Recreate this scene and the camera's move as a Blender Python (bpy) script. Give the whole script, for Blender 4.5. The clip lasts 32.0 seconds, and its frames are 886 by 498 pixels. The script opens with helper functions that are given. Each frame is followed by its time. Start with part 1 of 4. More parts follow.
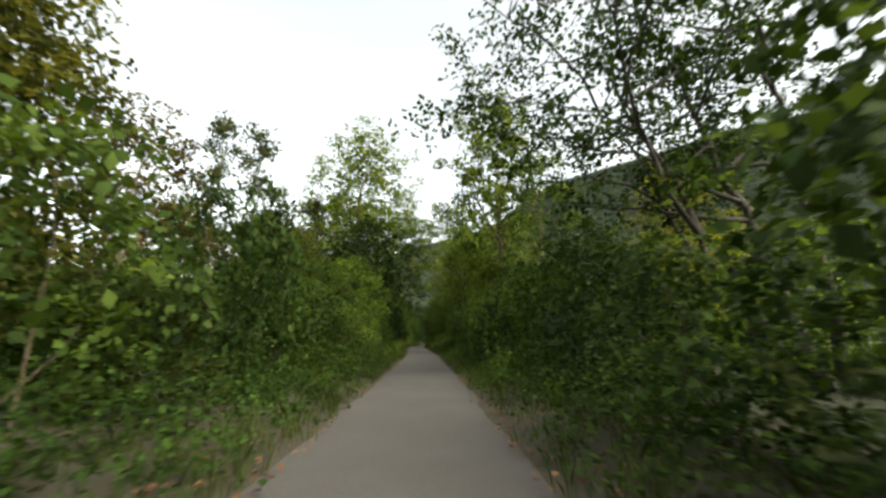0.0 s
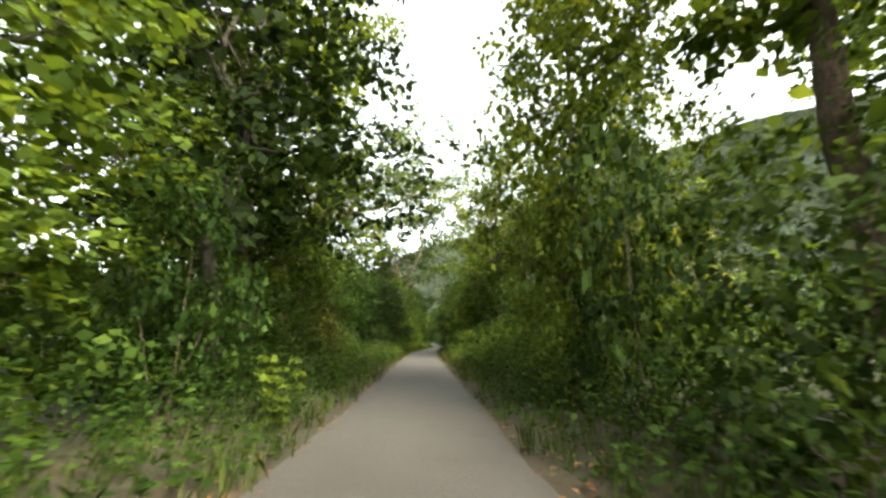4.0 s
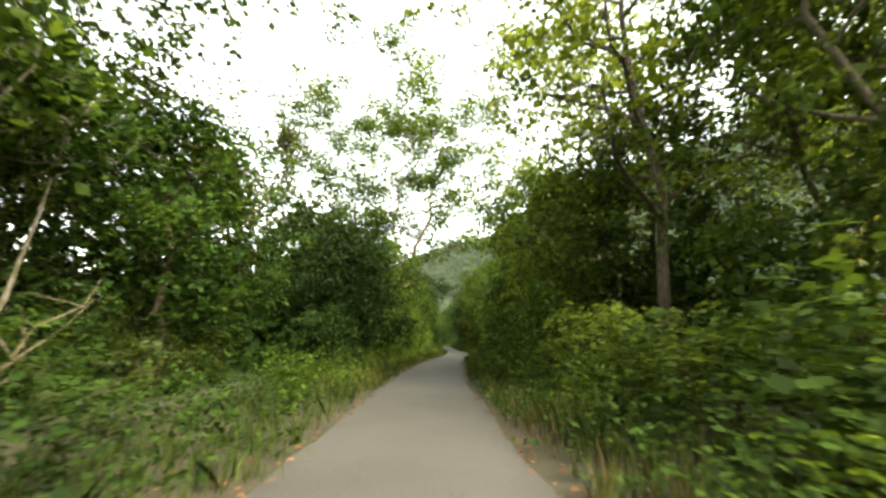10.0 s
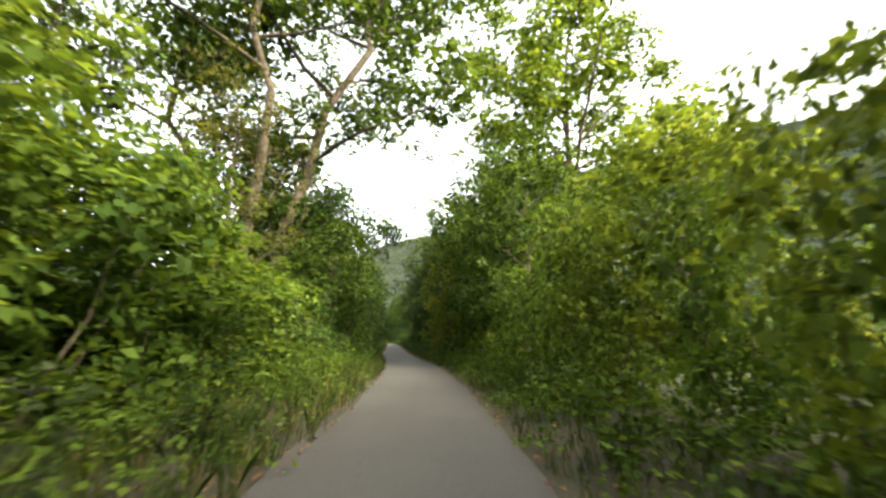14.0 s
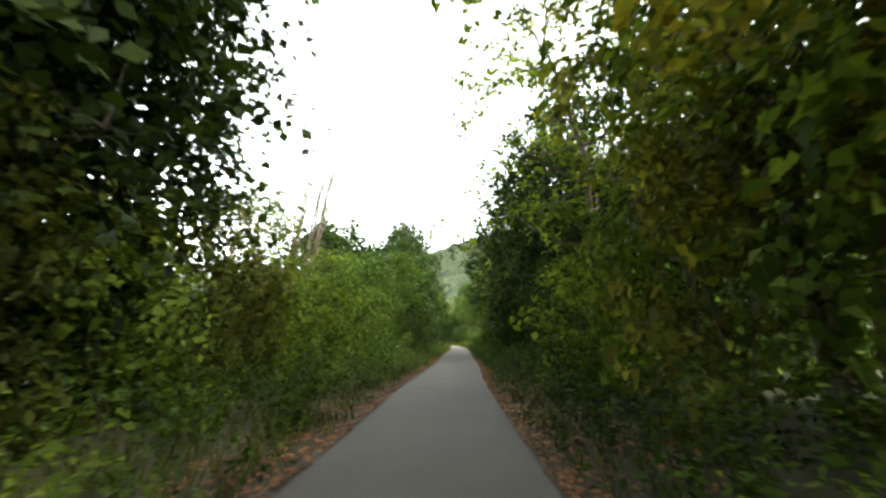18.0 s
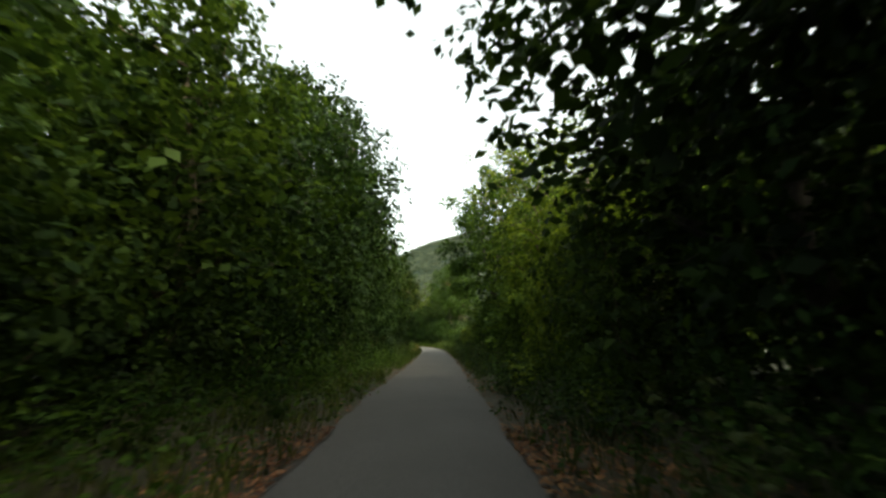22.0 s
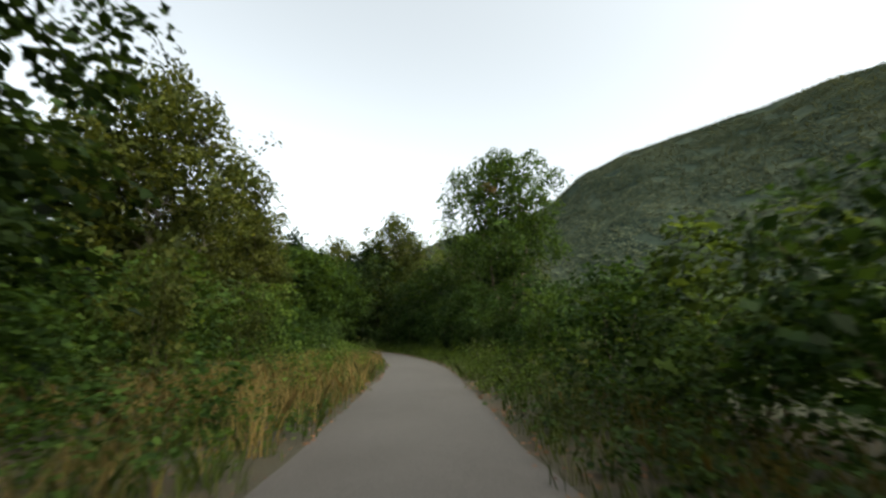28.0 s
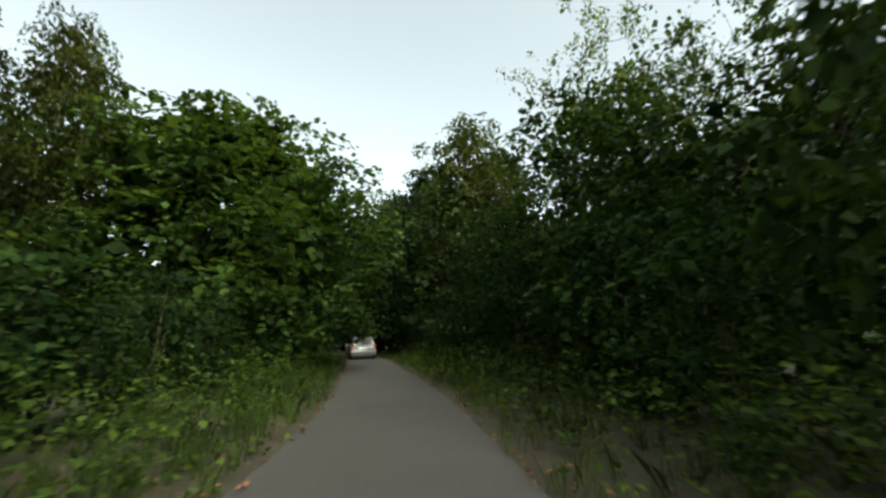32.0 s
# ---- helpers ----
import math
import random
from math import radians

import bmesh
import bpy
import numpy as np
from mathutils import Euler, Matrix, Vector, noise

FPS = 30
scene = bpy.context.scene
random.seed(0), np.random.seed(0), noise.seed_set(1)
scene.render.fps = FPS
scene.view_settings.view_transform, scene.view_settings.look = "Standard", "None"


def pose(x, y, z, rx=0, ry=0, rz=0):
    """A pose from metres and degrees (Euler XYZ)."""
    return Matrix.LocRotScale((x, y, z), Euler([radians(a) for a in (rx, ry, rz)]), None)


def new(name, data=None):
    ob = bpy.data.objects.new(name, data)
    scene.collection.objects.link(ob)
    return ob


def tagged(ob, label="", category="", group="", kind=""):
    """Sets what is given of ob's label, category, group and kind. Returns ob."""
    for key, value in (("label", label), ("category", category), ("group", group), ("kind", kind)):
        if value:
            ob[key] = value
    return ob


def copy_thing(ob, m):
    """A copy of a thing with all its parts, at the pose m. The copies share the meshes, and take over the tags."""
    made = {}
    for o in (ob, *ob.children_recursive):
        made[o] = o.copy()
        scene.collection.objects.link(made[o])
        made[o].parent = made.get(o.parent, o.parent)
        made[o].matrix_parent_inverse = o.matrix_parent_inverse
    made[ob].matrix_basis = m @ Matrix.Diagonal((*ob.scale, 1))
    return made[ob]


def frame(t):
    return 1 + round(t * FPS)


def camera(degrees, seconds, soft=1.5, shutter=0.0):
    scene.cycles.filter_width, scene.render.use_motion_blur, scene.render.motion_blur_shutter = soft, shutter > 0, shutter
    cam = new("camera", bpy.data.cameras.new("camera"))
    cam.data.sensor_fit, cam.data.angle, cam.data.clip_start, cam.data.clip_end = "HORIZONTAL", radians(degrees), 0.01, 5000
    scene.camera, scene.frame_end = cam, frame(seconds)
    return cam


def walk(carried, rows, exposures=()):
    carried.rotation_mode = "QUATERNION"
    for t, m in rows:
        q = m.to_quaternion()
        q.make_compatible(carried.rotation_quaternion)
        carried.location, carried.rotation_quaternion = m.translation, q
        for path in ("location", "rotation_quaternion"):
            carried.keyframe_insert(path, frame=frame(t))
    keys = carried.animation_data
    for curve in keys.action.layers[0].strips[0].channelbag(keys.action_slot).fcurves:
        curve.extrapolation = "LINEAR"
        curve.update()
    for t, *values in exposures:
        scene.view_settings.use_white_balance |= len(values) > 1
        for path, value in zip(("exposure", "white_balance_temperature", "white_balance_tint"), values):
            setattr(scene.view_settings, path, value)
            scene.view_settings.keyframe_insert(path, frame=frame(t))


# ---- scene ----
import functools

# ------------------------------------------------------------------ camera
cam = camera(98.0, 32.0, soft=2.6, shutter=0.25)
# seconds, x, y, z, and the three turns of pose()
WALK = (
    (0.0, 0.00, 0.00, 1.25, 103.27, -0.02, 0.06),
    (0.5, -0.10, 3.94, 1.25, 103.31, -0.10, 0.37),
    (1.0, -0.22, 7.78, 1.25, 103.33, -0.18, 0.93),
    (1.5, -0.38, 11.54, 1.25, 103.37, -0.26, 1.48),
    (2.0, -0.57, 15.20, 1.25, 103.32, -0.28, 1.77),
    (2.5, -0.74, 18.67, 1.25, 103.25, -0.22, 1.69),
    (3.0, -0.90, 21.89, 1.25, 103.22, -0.07, 1.44),
    (3.5, -1.04, 24.88, 1.25, 103.32, 0.12, 1.56),
    (4.0, -1.19, 27.71, 1.25, 103.33, 0.15, 2.13),
    (4.5, -1.36, 30.38, 1.25, 103.32, 0.11, 2.82),
    (5.0, -1.55, 32.89, 1.25, 103.30, 0.05, 3.51),
    (5.5, -1.76, 35.23, 1.25, 103.28, 0.03, 3.98),
    (6.0, -1.94, 37.28, 1.25, 103.29, 0.04, 3.79),
    (6.5, -2.08, 38.85, 1.25, 103.31, 0.05, 3.46),
    (7.0, -2.16, 39.97, 1.25, 103.35, 0.05, 3.38),
    (7.5, -2.24, 40.90, 1.25, 103.26, 0.10, 3.38),
    (8.0, -2.32, 41.91, 1.25, 103.08, 0.31, 3.38),
    (8.5, -2.42, 43.11, 1.25, 103.07, 0.40, 3.38),
    (9.0, -2.54, 44.70, 1.25, 103.18, 0.34, 3.43),
    (9.5, -2.73, 46.99, 1.25, 103.43, 0.17, 3.64),
    (10.0, -3.00, 50.06, 1.25, 103.70, -0.02, 3.78),
    (10.5, -3.32, 53.69, 1.25, 103.17, -0.31, 3.78),
    (11.0, -3.64, 57.54, 1.25, 102.95, -0.62, 3.41),
    (11.5, -3.94, 61.45, 1.25, 103.21, -1.01, 2.92),
    (12.0, -4.20, 65.45, 1.25, 103.65, -1.25, 2.06),
    (12.5, -4.39, 69.64, 1.25, 103.65, -1.42, 0.81),
    (13.0, -4.47, 73.90, 1.25, 103.38, -1.49, -0.80),
    (13.5, -4.44, 77.98, 1.25, 103.34, -1.48, -2.32),
    (14.0, -4.32, 81.75, 1.25, 103.39, -1.36, -3.48),
    (14.5, -4.16, 85.28, 1.25, 103.46, -1.09, -3.76),
    (15.0, -4.04, 88.74, 1.25, 103.40, -0.81, -2.67),
    (15.5, -4.00, 92.23, 1.25, 103.29, -0.54, -1.18),
    (16.0, -4.05, 95.74, 1.25, 103.15, -0.27, 0.31),
    (16.5, -4.20, 99.26, 1.25, 102.98, -0.04, 1.95),
    (17.0, -4.46, 102.73, 1.25, 102.96, 0.12, 4.02),
    (17.5, -4.82, 105.97, 1.25, 103.31, 0.23, 5.92),
    (18.0, -5.20, 108.83, 1.25, 103.39, 0.25, 6.83),
    (18.5, -5.56, 111.41, 1.25, 103.39, 0.21, 6.09),
    (19.0, -5.83, 113.93, 1.25, 103.32, 0.25, 4.22),
    (19.5, -6.04, 116.65, 1.25, 103.38, 0.42, 2.25),
    (20.0, -6.19, 119.74, 1.25, 103.32, 0.57, 1.32),
    (20.5, -6.35, 123.20, 1.25, 103.33, 0.64, 1.71),
    (21.0, -6.57, 126.88, 1.25, 103.24, 0.60, 2.55),
    (21.5, -6.83, 130.52, 1.25, 103.22, 0.57, 3.31),
    (22.0, -7.12, 134.10, 1.25, 103.28, 0.48, 3.37),
    (22.5, -7.41, 137.83, 1.25, 103.46, 0.48, 3.00),
    (23.0, -7.68, 141.79, 1.25, 103.44, 0.54, 2.59),
    (23.5, -7.94, 145.87, 1.25, 103.25, 0.66, 2.43),
    (24.0, -8.21, 150.00, 1.25, 103.18, 0.93, 2.47),
    (24.5, -8.48, 154.06, 1.25, 103.16, 1.05, 2.72),
    (25.0, -8.77, 158.10, 1.25, 103.25, 0.96, 3.01),
    (25.5, -9.07, 162.17, 1.25, 103.27, 0.71, 3.23),
    (26.0, -9.39, 166.16, 1.25, 103.37, 0.43, 3.48),
    (26.5, -9.72, 170.02, 1.25, 103.47, 0.30, 3.92),
    (27.0, -10.09, 173.86, 1.25, 103.40, 0.23, 4.59),
    (27.5, -10.51, 177.72, 1.25, 103.29, 0.15, 5.33),
    (28.0, -10.98, 181.63, 1.25, 103.16, 0.08, 6.06),
    (28.5, -11.51, 185.56, 1.25, 103.05, 0.02, 6.67),
    (29.0, -12.06, 189.45, 1.25, 103.16, 0.05, 6.95),
    (29.5, -12.61, 193.16, 1.25, 103.30, 0.23, 7.62),
    (30.0, -13.22, 196.64, 1.25, 103.33, 0.42, 9.77),
    (30.5, -13.94, 199.89, 1.25, 103.41, 0.55, 12.83),
    (31.0, -14.80, 202.95, 1.25, 103.55, 0.64, 15.56),
    (31.5, -15.76, 205.92, 1.25, 103.43, 0.71, 17.69),
    (32.0, -16.81, 208.84, 1.25, 103.25, 0.81, 19.16),
)
walk(cam, [(t, pose(x, y, z, a, b, c)) for t, x, y, z, a, b, c in WALK], exposures=[(t, e + 2.6, k, tint) for t, e, k, tint in (
    (0.0, -0.7, 7400, 2), (1.0, -0.5, 7400, 2), (2.0, -0.08, 7500, -1), (3.5, 0.4, 7500, 2), (6.0, 0.6, 8500, -5), (7.0, 0.75, 8500, -5), (9.0, 0.65, 8700, -6), (10.5, 0.65, 7700, 0),
    (12.0, 0.55, 7600, 2), (14.0, 0.65, 7600, 2), (16.5, 1.1, 8200, -3), (17.0, 0.95, 8000, -4), (18.0, 1.05, 7600, 0), (19.0, 0.5, 7100, 3), (20.0, -0.05, 7000, 4), (21.0, -0.65, 7200, 0),
    (22.0, -0.4, 7600, -5), (23.0, -0.2, 7500, -2), (24.0, -0.55, 7500, 0), (25.0, -0.55, 7500, 0), (26.0, -0.5, 7500, 0), (29.0, -1.2, 6900, 3), (30.0, -1.2, 6900, -3),
    (32.0, -1.05, 6900, -6))])

# ------------------------------------------------------------------ light
SUN_HEIGHT, SUN_TURN = 42.0, 132.0  # a veiled sun over the hill on the east side, degrees
world = bpy.data.worlds.new("world")
scene.world = world
world.use_nodes = True
wt = world.node_tree
sky = wt.nodes.new("ShaderNodeTexSky")
sky.sky_type, sky.sun_disc = "NISHITA", False
sky.sun_elevation, sky.sun_rotation = radians(SUN_HEIGHT), radians(SUN_TURN)
sky.air_density, sky.dust_density, sky.ozone_density = 1.0, 4.0, 1.2
haze = wt.nodes.new("ShaderNodeHueSaturation")
haze.inputs["Saturation"].default_value = 0.4  # thin white overcast
wt.links.new(sky.outputs["Color"], haze.inputs["Color"])
wt.links.new(haze.outputs["Color"], wt.nodes["Background"].inputs["Color"])
wt.nodes["Background"].inputs["Strength"].default_value = 0.15
sun = new("sun", bpy.data.lights.new("sun", "SUN"))
sun.data.energy, sun.data.angle, sun.data.color = 1.15, radians(25), (1.0, 0.93, 0.82)
sun.matrix_world = pose(0, 0, 60, 90 - SUN_HEIGHT, 0, 180 - SUN_TURN)
scene.view_settings.exposure = 0.0


# ------------------------------------------------------------------ materials
def material(name):
    m = bpy.data.materials.new(name)
    m.use_nodes = True
    t = m.node_tree
    return m, t, t.nodes["Principled BSDF"]


def node(t, kind, **values):
    n = t.nodes.new(kind)
    for key, value in values.items():
        n.inputs[key.replace("_", " ")].default_value = value
    return n


def ramp(t, source, *stops):
    r = t.nodes.new("ShaderNodeValToRGB")
    e = r.color_ramp.elements
    while len(e) < len(stops):
        e.new(0.5)
    for i, (at, c) in enumerate(stops):
        e[i].position, e[i].color = at, (*c, 1)
    t.links.new(source, r.inputs["Fac"])
    return r.outputs["Color"]


def mixed(t, fac, a, b, how="MIX"):
    n = t.nodes.new("ShaderNodeMix")
    n.data_type, n.blend_type = "RGBA", how
    for socket, value in ((n.inputs[0], fac), (n.inputs[6], a), (n.inputs[7], b)):
        if isinstance(value, (int, float)):
            socket.default_value = value
        elif isinstance(value, tuple):
            socket.default_value = (*value, 1)
        else:
            t.links.new(value, socket)
    return n.outputs[2]


def noisy(t, scale, detail=4.0, rough=0.6, local=False):
    n = node(t, "ShaderNodeTexNoise", Scale=scale, Detail=detail, Roughness=rough)
    if local:
        c = t.nodes.new("ShaderNodeTexCoord")
        t.links.new(c.outputs["Object"], n.inputs["Vector"])
    else:
        g = t.nodes.new("ShaderNodeNewGeometry")
        t.links.new(g.outputs["Position"], n.inputs["Vector"])
    return n.outputs["Fac"]


def relief(t, bsdf, height, strength, distance):
    b = node(t, "ShaderNodeBump", Strength=strength, Distance=distance)
    t.links.new(height, b.inputs["Height"])
    t.links.new(b.outputs["Normal"], bsdf.inputs["Normal"])


def leaf_material(name, dark, mid, light, through_it=0.52, gloss=0.6, shade_patches=0.55):
    """Leaves that differ one by one and plant by plant, with light and shade painted on in patches, and let light
    through.
    """
    m, t, p = material(name)
    g = t.nodes.new("ShaderNodeNewGeometry")
    o = t.nodes.new("ShaderNodeObjectInfo")
    own = ramp(t, g.outputs["Random Per Island"], (0.0, dark), (0.55, mid), (1.0, light))
    # contrast of lit and shaded foliage, painted as light and dark patches
    patch = ramp(t, noisy(t, shade_patches, 3.0), (0.32, (0.33, 0.36, 0.33)), (0.7, (0.98, 0.94, 0.82)))
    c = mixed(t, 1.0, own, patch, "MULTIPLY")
    h = t.nodes.new("ShaderNodeHueSaturation")
    spread = node(t, "ShaderNodeMapRange", To_Min=0.482, To_Max=0.515)
    t.links.new(o.outputs["Random"], spread.inputs["Value"])
    t.links.new(spread.outputs["Result"], h.inputs["Hue"])
    value = node(t, "ShaderNodeMapRange", To_Min=1.22, To_Max=0.8)
    t.links.new(o.outputs["Random"], value.inputs["Value"])
    t.links.new(value.outputs["Result"], h.inputs["Value"])
    h.inputs["Saturation"].default_value = 0.88
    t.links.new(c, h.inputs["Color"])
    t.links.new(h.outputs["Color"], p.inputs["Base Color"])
    p.inputs["Roughness"].default_value = gloss
    p.inputs["Specular IOR Level"].default_value = 0.08
    back = t.nodes.new("ShaderNodeBsdfTranslucent")
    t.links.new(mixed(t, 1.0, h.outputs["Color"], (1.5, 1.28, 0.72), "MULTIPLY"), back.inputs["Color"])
    mix = t.nodes.new("ShaderNodeMixShader")
    mix.inputs[0].default_value = through_it
    t.links.new(p.outputs["BSDF"], mix.inputs[1])
    t.links.new(back.outputs["BSDF"], mix.inputs[2])
    t.links.new(mix.outputs["Shader"], t.nodes["Material Output"].inputs["Surface"])
    return m


def bark_material(name, dark, light):
    m, t, p = material(name)
    w = node(t, "ShaderNodeTexNoise", Scale=1.0, Detail=6.0, Roughness=0.7)
    c = t.nodes.new("ShaderNodeTexCoord")
    s = t.nodes.new("ShaderNodeMapping")
    s.inputs["Scale"].default_value = (22, 22, 5)
    t.links.new(c.outputs["Object"], s.inputs["Vector"])
    t.links.new(s.outputs["Vector"], w.inputs["Vector"])
    fine = ramp(t, w.outputs["Fac"], (0.35, dark), (0.68, light))
    moss = ramp(t, noisy(t, 3.2, 5.0), (0.42, (1.0, 1.0, 1.0)), (0.56, (0.62, 0.66, 0.44)), (0.7, (0.36, 0.4, 0.28)))
    t.links.new(mixed(t, 1.0, fine, moss, "MULTIPLY"), p.inputs["Base Color"])
    p.inputs["Roughness"].default_value = 0.9
    relief(t, p, w.outputs["Fac"], 0.9, 0.03)
    return m


LEAF = {
    "green": leaf_material("green_leaves", (0.017, 0.043, 0.006), (0.044, 0.100, 0.010), (0.085, 0.165, 0.018)),
    # the green leaves again, with the shade of later stretches put into the colour
    "deep": leaf_material("shaded_green_leaves", (0.011, 0.030, 0.005), (0.028, 0.068, 0.009), (0.056, 0.115, 0.015), 0.44),
    "fresh": leaf_material("fresh_leaves", (0.040, 0.084, 0.006), (0.090, 0.170, 0.010), (0.165, 0.255, 0.018), 0.52),
    # the yellow glow of leaves lit from behind, put into the colour
    "yellow": leaf_material("backlit_yellow_leaves", (0.080, 0.110, 0.006), (0.170, 0.210, 0.009), (0.290, 0.280, 0.014), 0.5),
    # darker still: the deep shade along the lane is in this leaf colour
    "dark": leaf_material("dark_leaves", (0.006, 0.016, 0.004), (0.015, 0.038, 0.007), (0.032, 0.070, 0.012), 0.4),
    "olive": leaf_material("olive_leaves", (0.027, 0.042, 0.007), (0.066, 0.092, 0.013), (0.118, 0.142, 0.023)),
    "rust": leaf_material("rusty_leaves", (0.060, 0.044, 0.013), (0.130, 0.098, 0.028), (0.200, 0.170, 0.058), 0.4),
    "grey": leaf_material("greyish_leaves", (0.030, 0.048, 0.018), (0.068, 0.100, 0.035), (0.120, 0.158, 0.062)),
}
GRASS = leaf_material("green_grass", (0.026, 0.050, 0.007), (0.060, 0.098, 0.013), (0.105, 0.140, 0.026), 0.35, 0.6)
STRAW = leaf_material("dry_grass", (0.100, 0.080, 0.020), (0.190, 0.142, 0.040), (0.290, 0.220, 0.075), 0.35, 0.7)
LITTER = leaf_material("fallen_leaves", (0.075, 0.030, 0.010), (0.180, 0.080, 0.026), (0.290, 0.150, 0.055), 0.1, 0.7)
BARK = {
    "brown": bark_material("brown_bark", (0.035, 0.026, 0.018), (0.14, 0.105, 0.07)),
    "grey": bark_material("grey_bark", (0.06, 0.052, 0.042), (0.22, 0.19, 0.15)),
    "dark": bark_material("dark_bark", (0.014, 0.011, 0.009), (0.055, 0.045, 0.035)),
    "red": bark_material("reddish_bark", (0.028, 0.017, 0.011), (0.105, 0.064, 0.04)),
    "pale": bark_material("pale_bark", (0.09, 0.072, 0.05), (0.25, 0.205, 0.15)),
}


def asphalt_material():
    m, t, p = material("worn_asphalt")
    base = ramp(t, noisy(t, 0.5, 5.0, 0.65), (0.3, (0.030, 0.028, 0.026)), (0.7, (0.056, 0.052, 0.048)))
    grit = noisy(t, 55.0, 2.0)
    c = mixed(t, 0.55, base, ramp(t, grit, (0.35, (0.022, 0.020, 0.019)), (0.7, (0.080, 0.075, 0.069))), "MIX")
    stain = ramp(t, noisy(t, 0.23, 3.0), (0.45, (1, 1, 1)), (0.72, (0.72, 0.69, 0.66)))
    t.links.new(mixed(t, 1.0, c, stain, "MULTIPLY"), p.inputs["Base Color"])
    p.inputs["Roughness"].default_value = 0.85
    relief(t, p, grit, 0.5, 0.01)
    return m


def earth_material(name, a, b, c):
    m, t, p = material(name)
    base = ramp(t, noisy(t, 1.1, 6.0, 0.7), (0.3, a), (0.5, b), (0.7, c))
    fine = noisy(t, 30.0, 3.0)
    t.links.new(mixed(t, 0.5, base, ramp(t, fine, (0.3, (0.3, 0.3, 0.3)), (0.7, (1.5, 1.5, 1.5))), "MULTIPLY"), p.inputs["Base Color"])
    p.inputs["Roughness"].default_value = 0.95
    relief(t, p, fine, 0.8, 0.04)
    return m


def hill_material():
    m, t, p = material("hazed_wooded_slope")
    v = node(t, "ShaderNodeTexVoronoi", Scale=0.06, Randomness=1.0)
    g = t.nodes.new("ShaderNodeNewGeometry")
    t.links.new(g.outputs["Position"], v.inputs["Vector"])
    # distance haze is painted into these blue-grey greens
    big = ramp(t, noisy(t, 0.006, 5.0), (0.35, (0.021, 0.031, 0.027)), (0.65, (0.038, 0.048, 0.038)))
    # paints shade between the crowns: light cell centres, darker edges
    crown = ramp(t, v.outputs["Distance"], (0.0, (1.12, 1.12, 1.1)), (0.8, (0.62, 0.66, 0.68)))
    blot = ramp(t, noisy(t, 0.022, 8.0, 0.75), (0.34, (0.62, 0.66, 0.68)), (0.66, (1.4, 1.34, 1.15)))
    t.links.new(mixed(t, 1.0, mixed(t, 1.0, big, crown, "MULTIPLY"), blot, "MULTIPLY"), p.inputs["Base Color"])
    p.inputs["Roughness"].default_value = 1.0
    p.inputs["Specular IOR Level"].default_value = 0.0
    return m


ASPHALT = asphalt_material()
SOIL = earth_material("woodland_soil", (0.012, 0.018, 0.006), (0.022, 0.027, 0.009), (0.034, 0.033, 0.014))
SHOULDER = earth_material("leafy_shoulder", (0.016, 0.018, 0.007), (0.028, 0.024, 0.011), (0.052, 0.034, 0.018))
HILL = hill_material()
# muted greens that carry the haze of distance in the colour
HILL_LEAF = leaf_material("hazed_hillside_crowns", (0.037, 0.055, 0.038), (0.047, 0.067, 0.044), (0.059, 0.081, 0.050), 0.3, 0.9, 0.012)


# ------------------------------------------------------------------ mesh tools
def mesh_of(name, verts, faces, mat, smooth=False):
    me = bpy.data.meshes.new(name)
    if isinstance(faces, np.ndarray):
        n, k = faces.shape
        me.vertices.add(len(verts))
        me.vertices.foreach_set("co", np.asarray(verts, np.float32).ravel())
        me.loops.add(n * k)
        me.loops.foreach_set("vertex_index", faces.astype(np.int32).ravel())
        me.polygons.add(n)
        me.polygons.foreach_set("loop_start", np.arange(0, n * k, k, dtype=np.int32))
        me.update(calc_edges=True)
    else:
        me.from_pydata([tuple(v) for v in verts], [], faces)
    if smooth:
        me.polygons.foreach_set("use_smooth", np.ones(len(me.polygons), bool))
    me.materials.append(mat)
    return me


def child(name, me, parent, label=""):
    ob = new(name, me)
    ob.parent = parent
    return tagged(ob, label)


def leaves(name, spots, outward, sizes, mat, rng, wide=0.36):
    """Pointed leaves, each bent along its midrib, at the spots and facing roughly outward."""
    n = len(spots)
    up = outward + rng.normal(0, 0.38, (n, 3)) + (0, 0, 0.2)
    up /= np.linalg.norm(up, axis=1, keepdims=True)
    along = np.cross(up, rng.normal(0, 1, (n, 3)))
    along /= np.linalg.norm(along, axis=1, keepdims=True) + 1e-9
    side = np.cross(up, along)
    s = sizes[:, None]
    v = np.empty((n, 4, 3))
    v[:, 0] = spots - along * s * 0.5
    v[:, 1] = spots + side * s * wide + up * s * 0.10
    v[:, 2] = spots + along * s * 0.5 - up * s * 0.08
    v[:, 3] = spots - side * s * wide + up * s * 0.10
    return mesh_of(name, v.reshape(-1, 3), np.arange(4 * n).reshape(n, 4), mat)


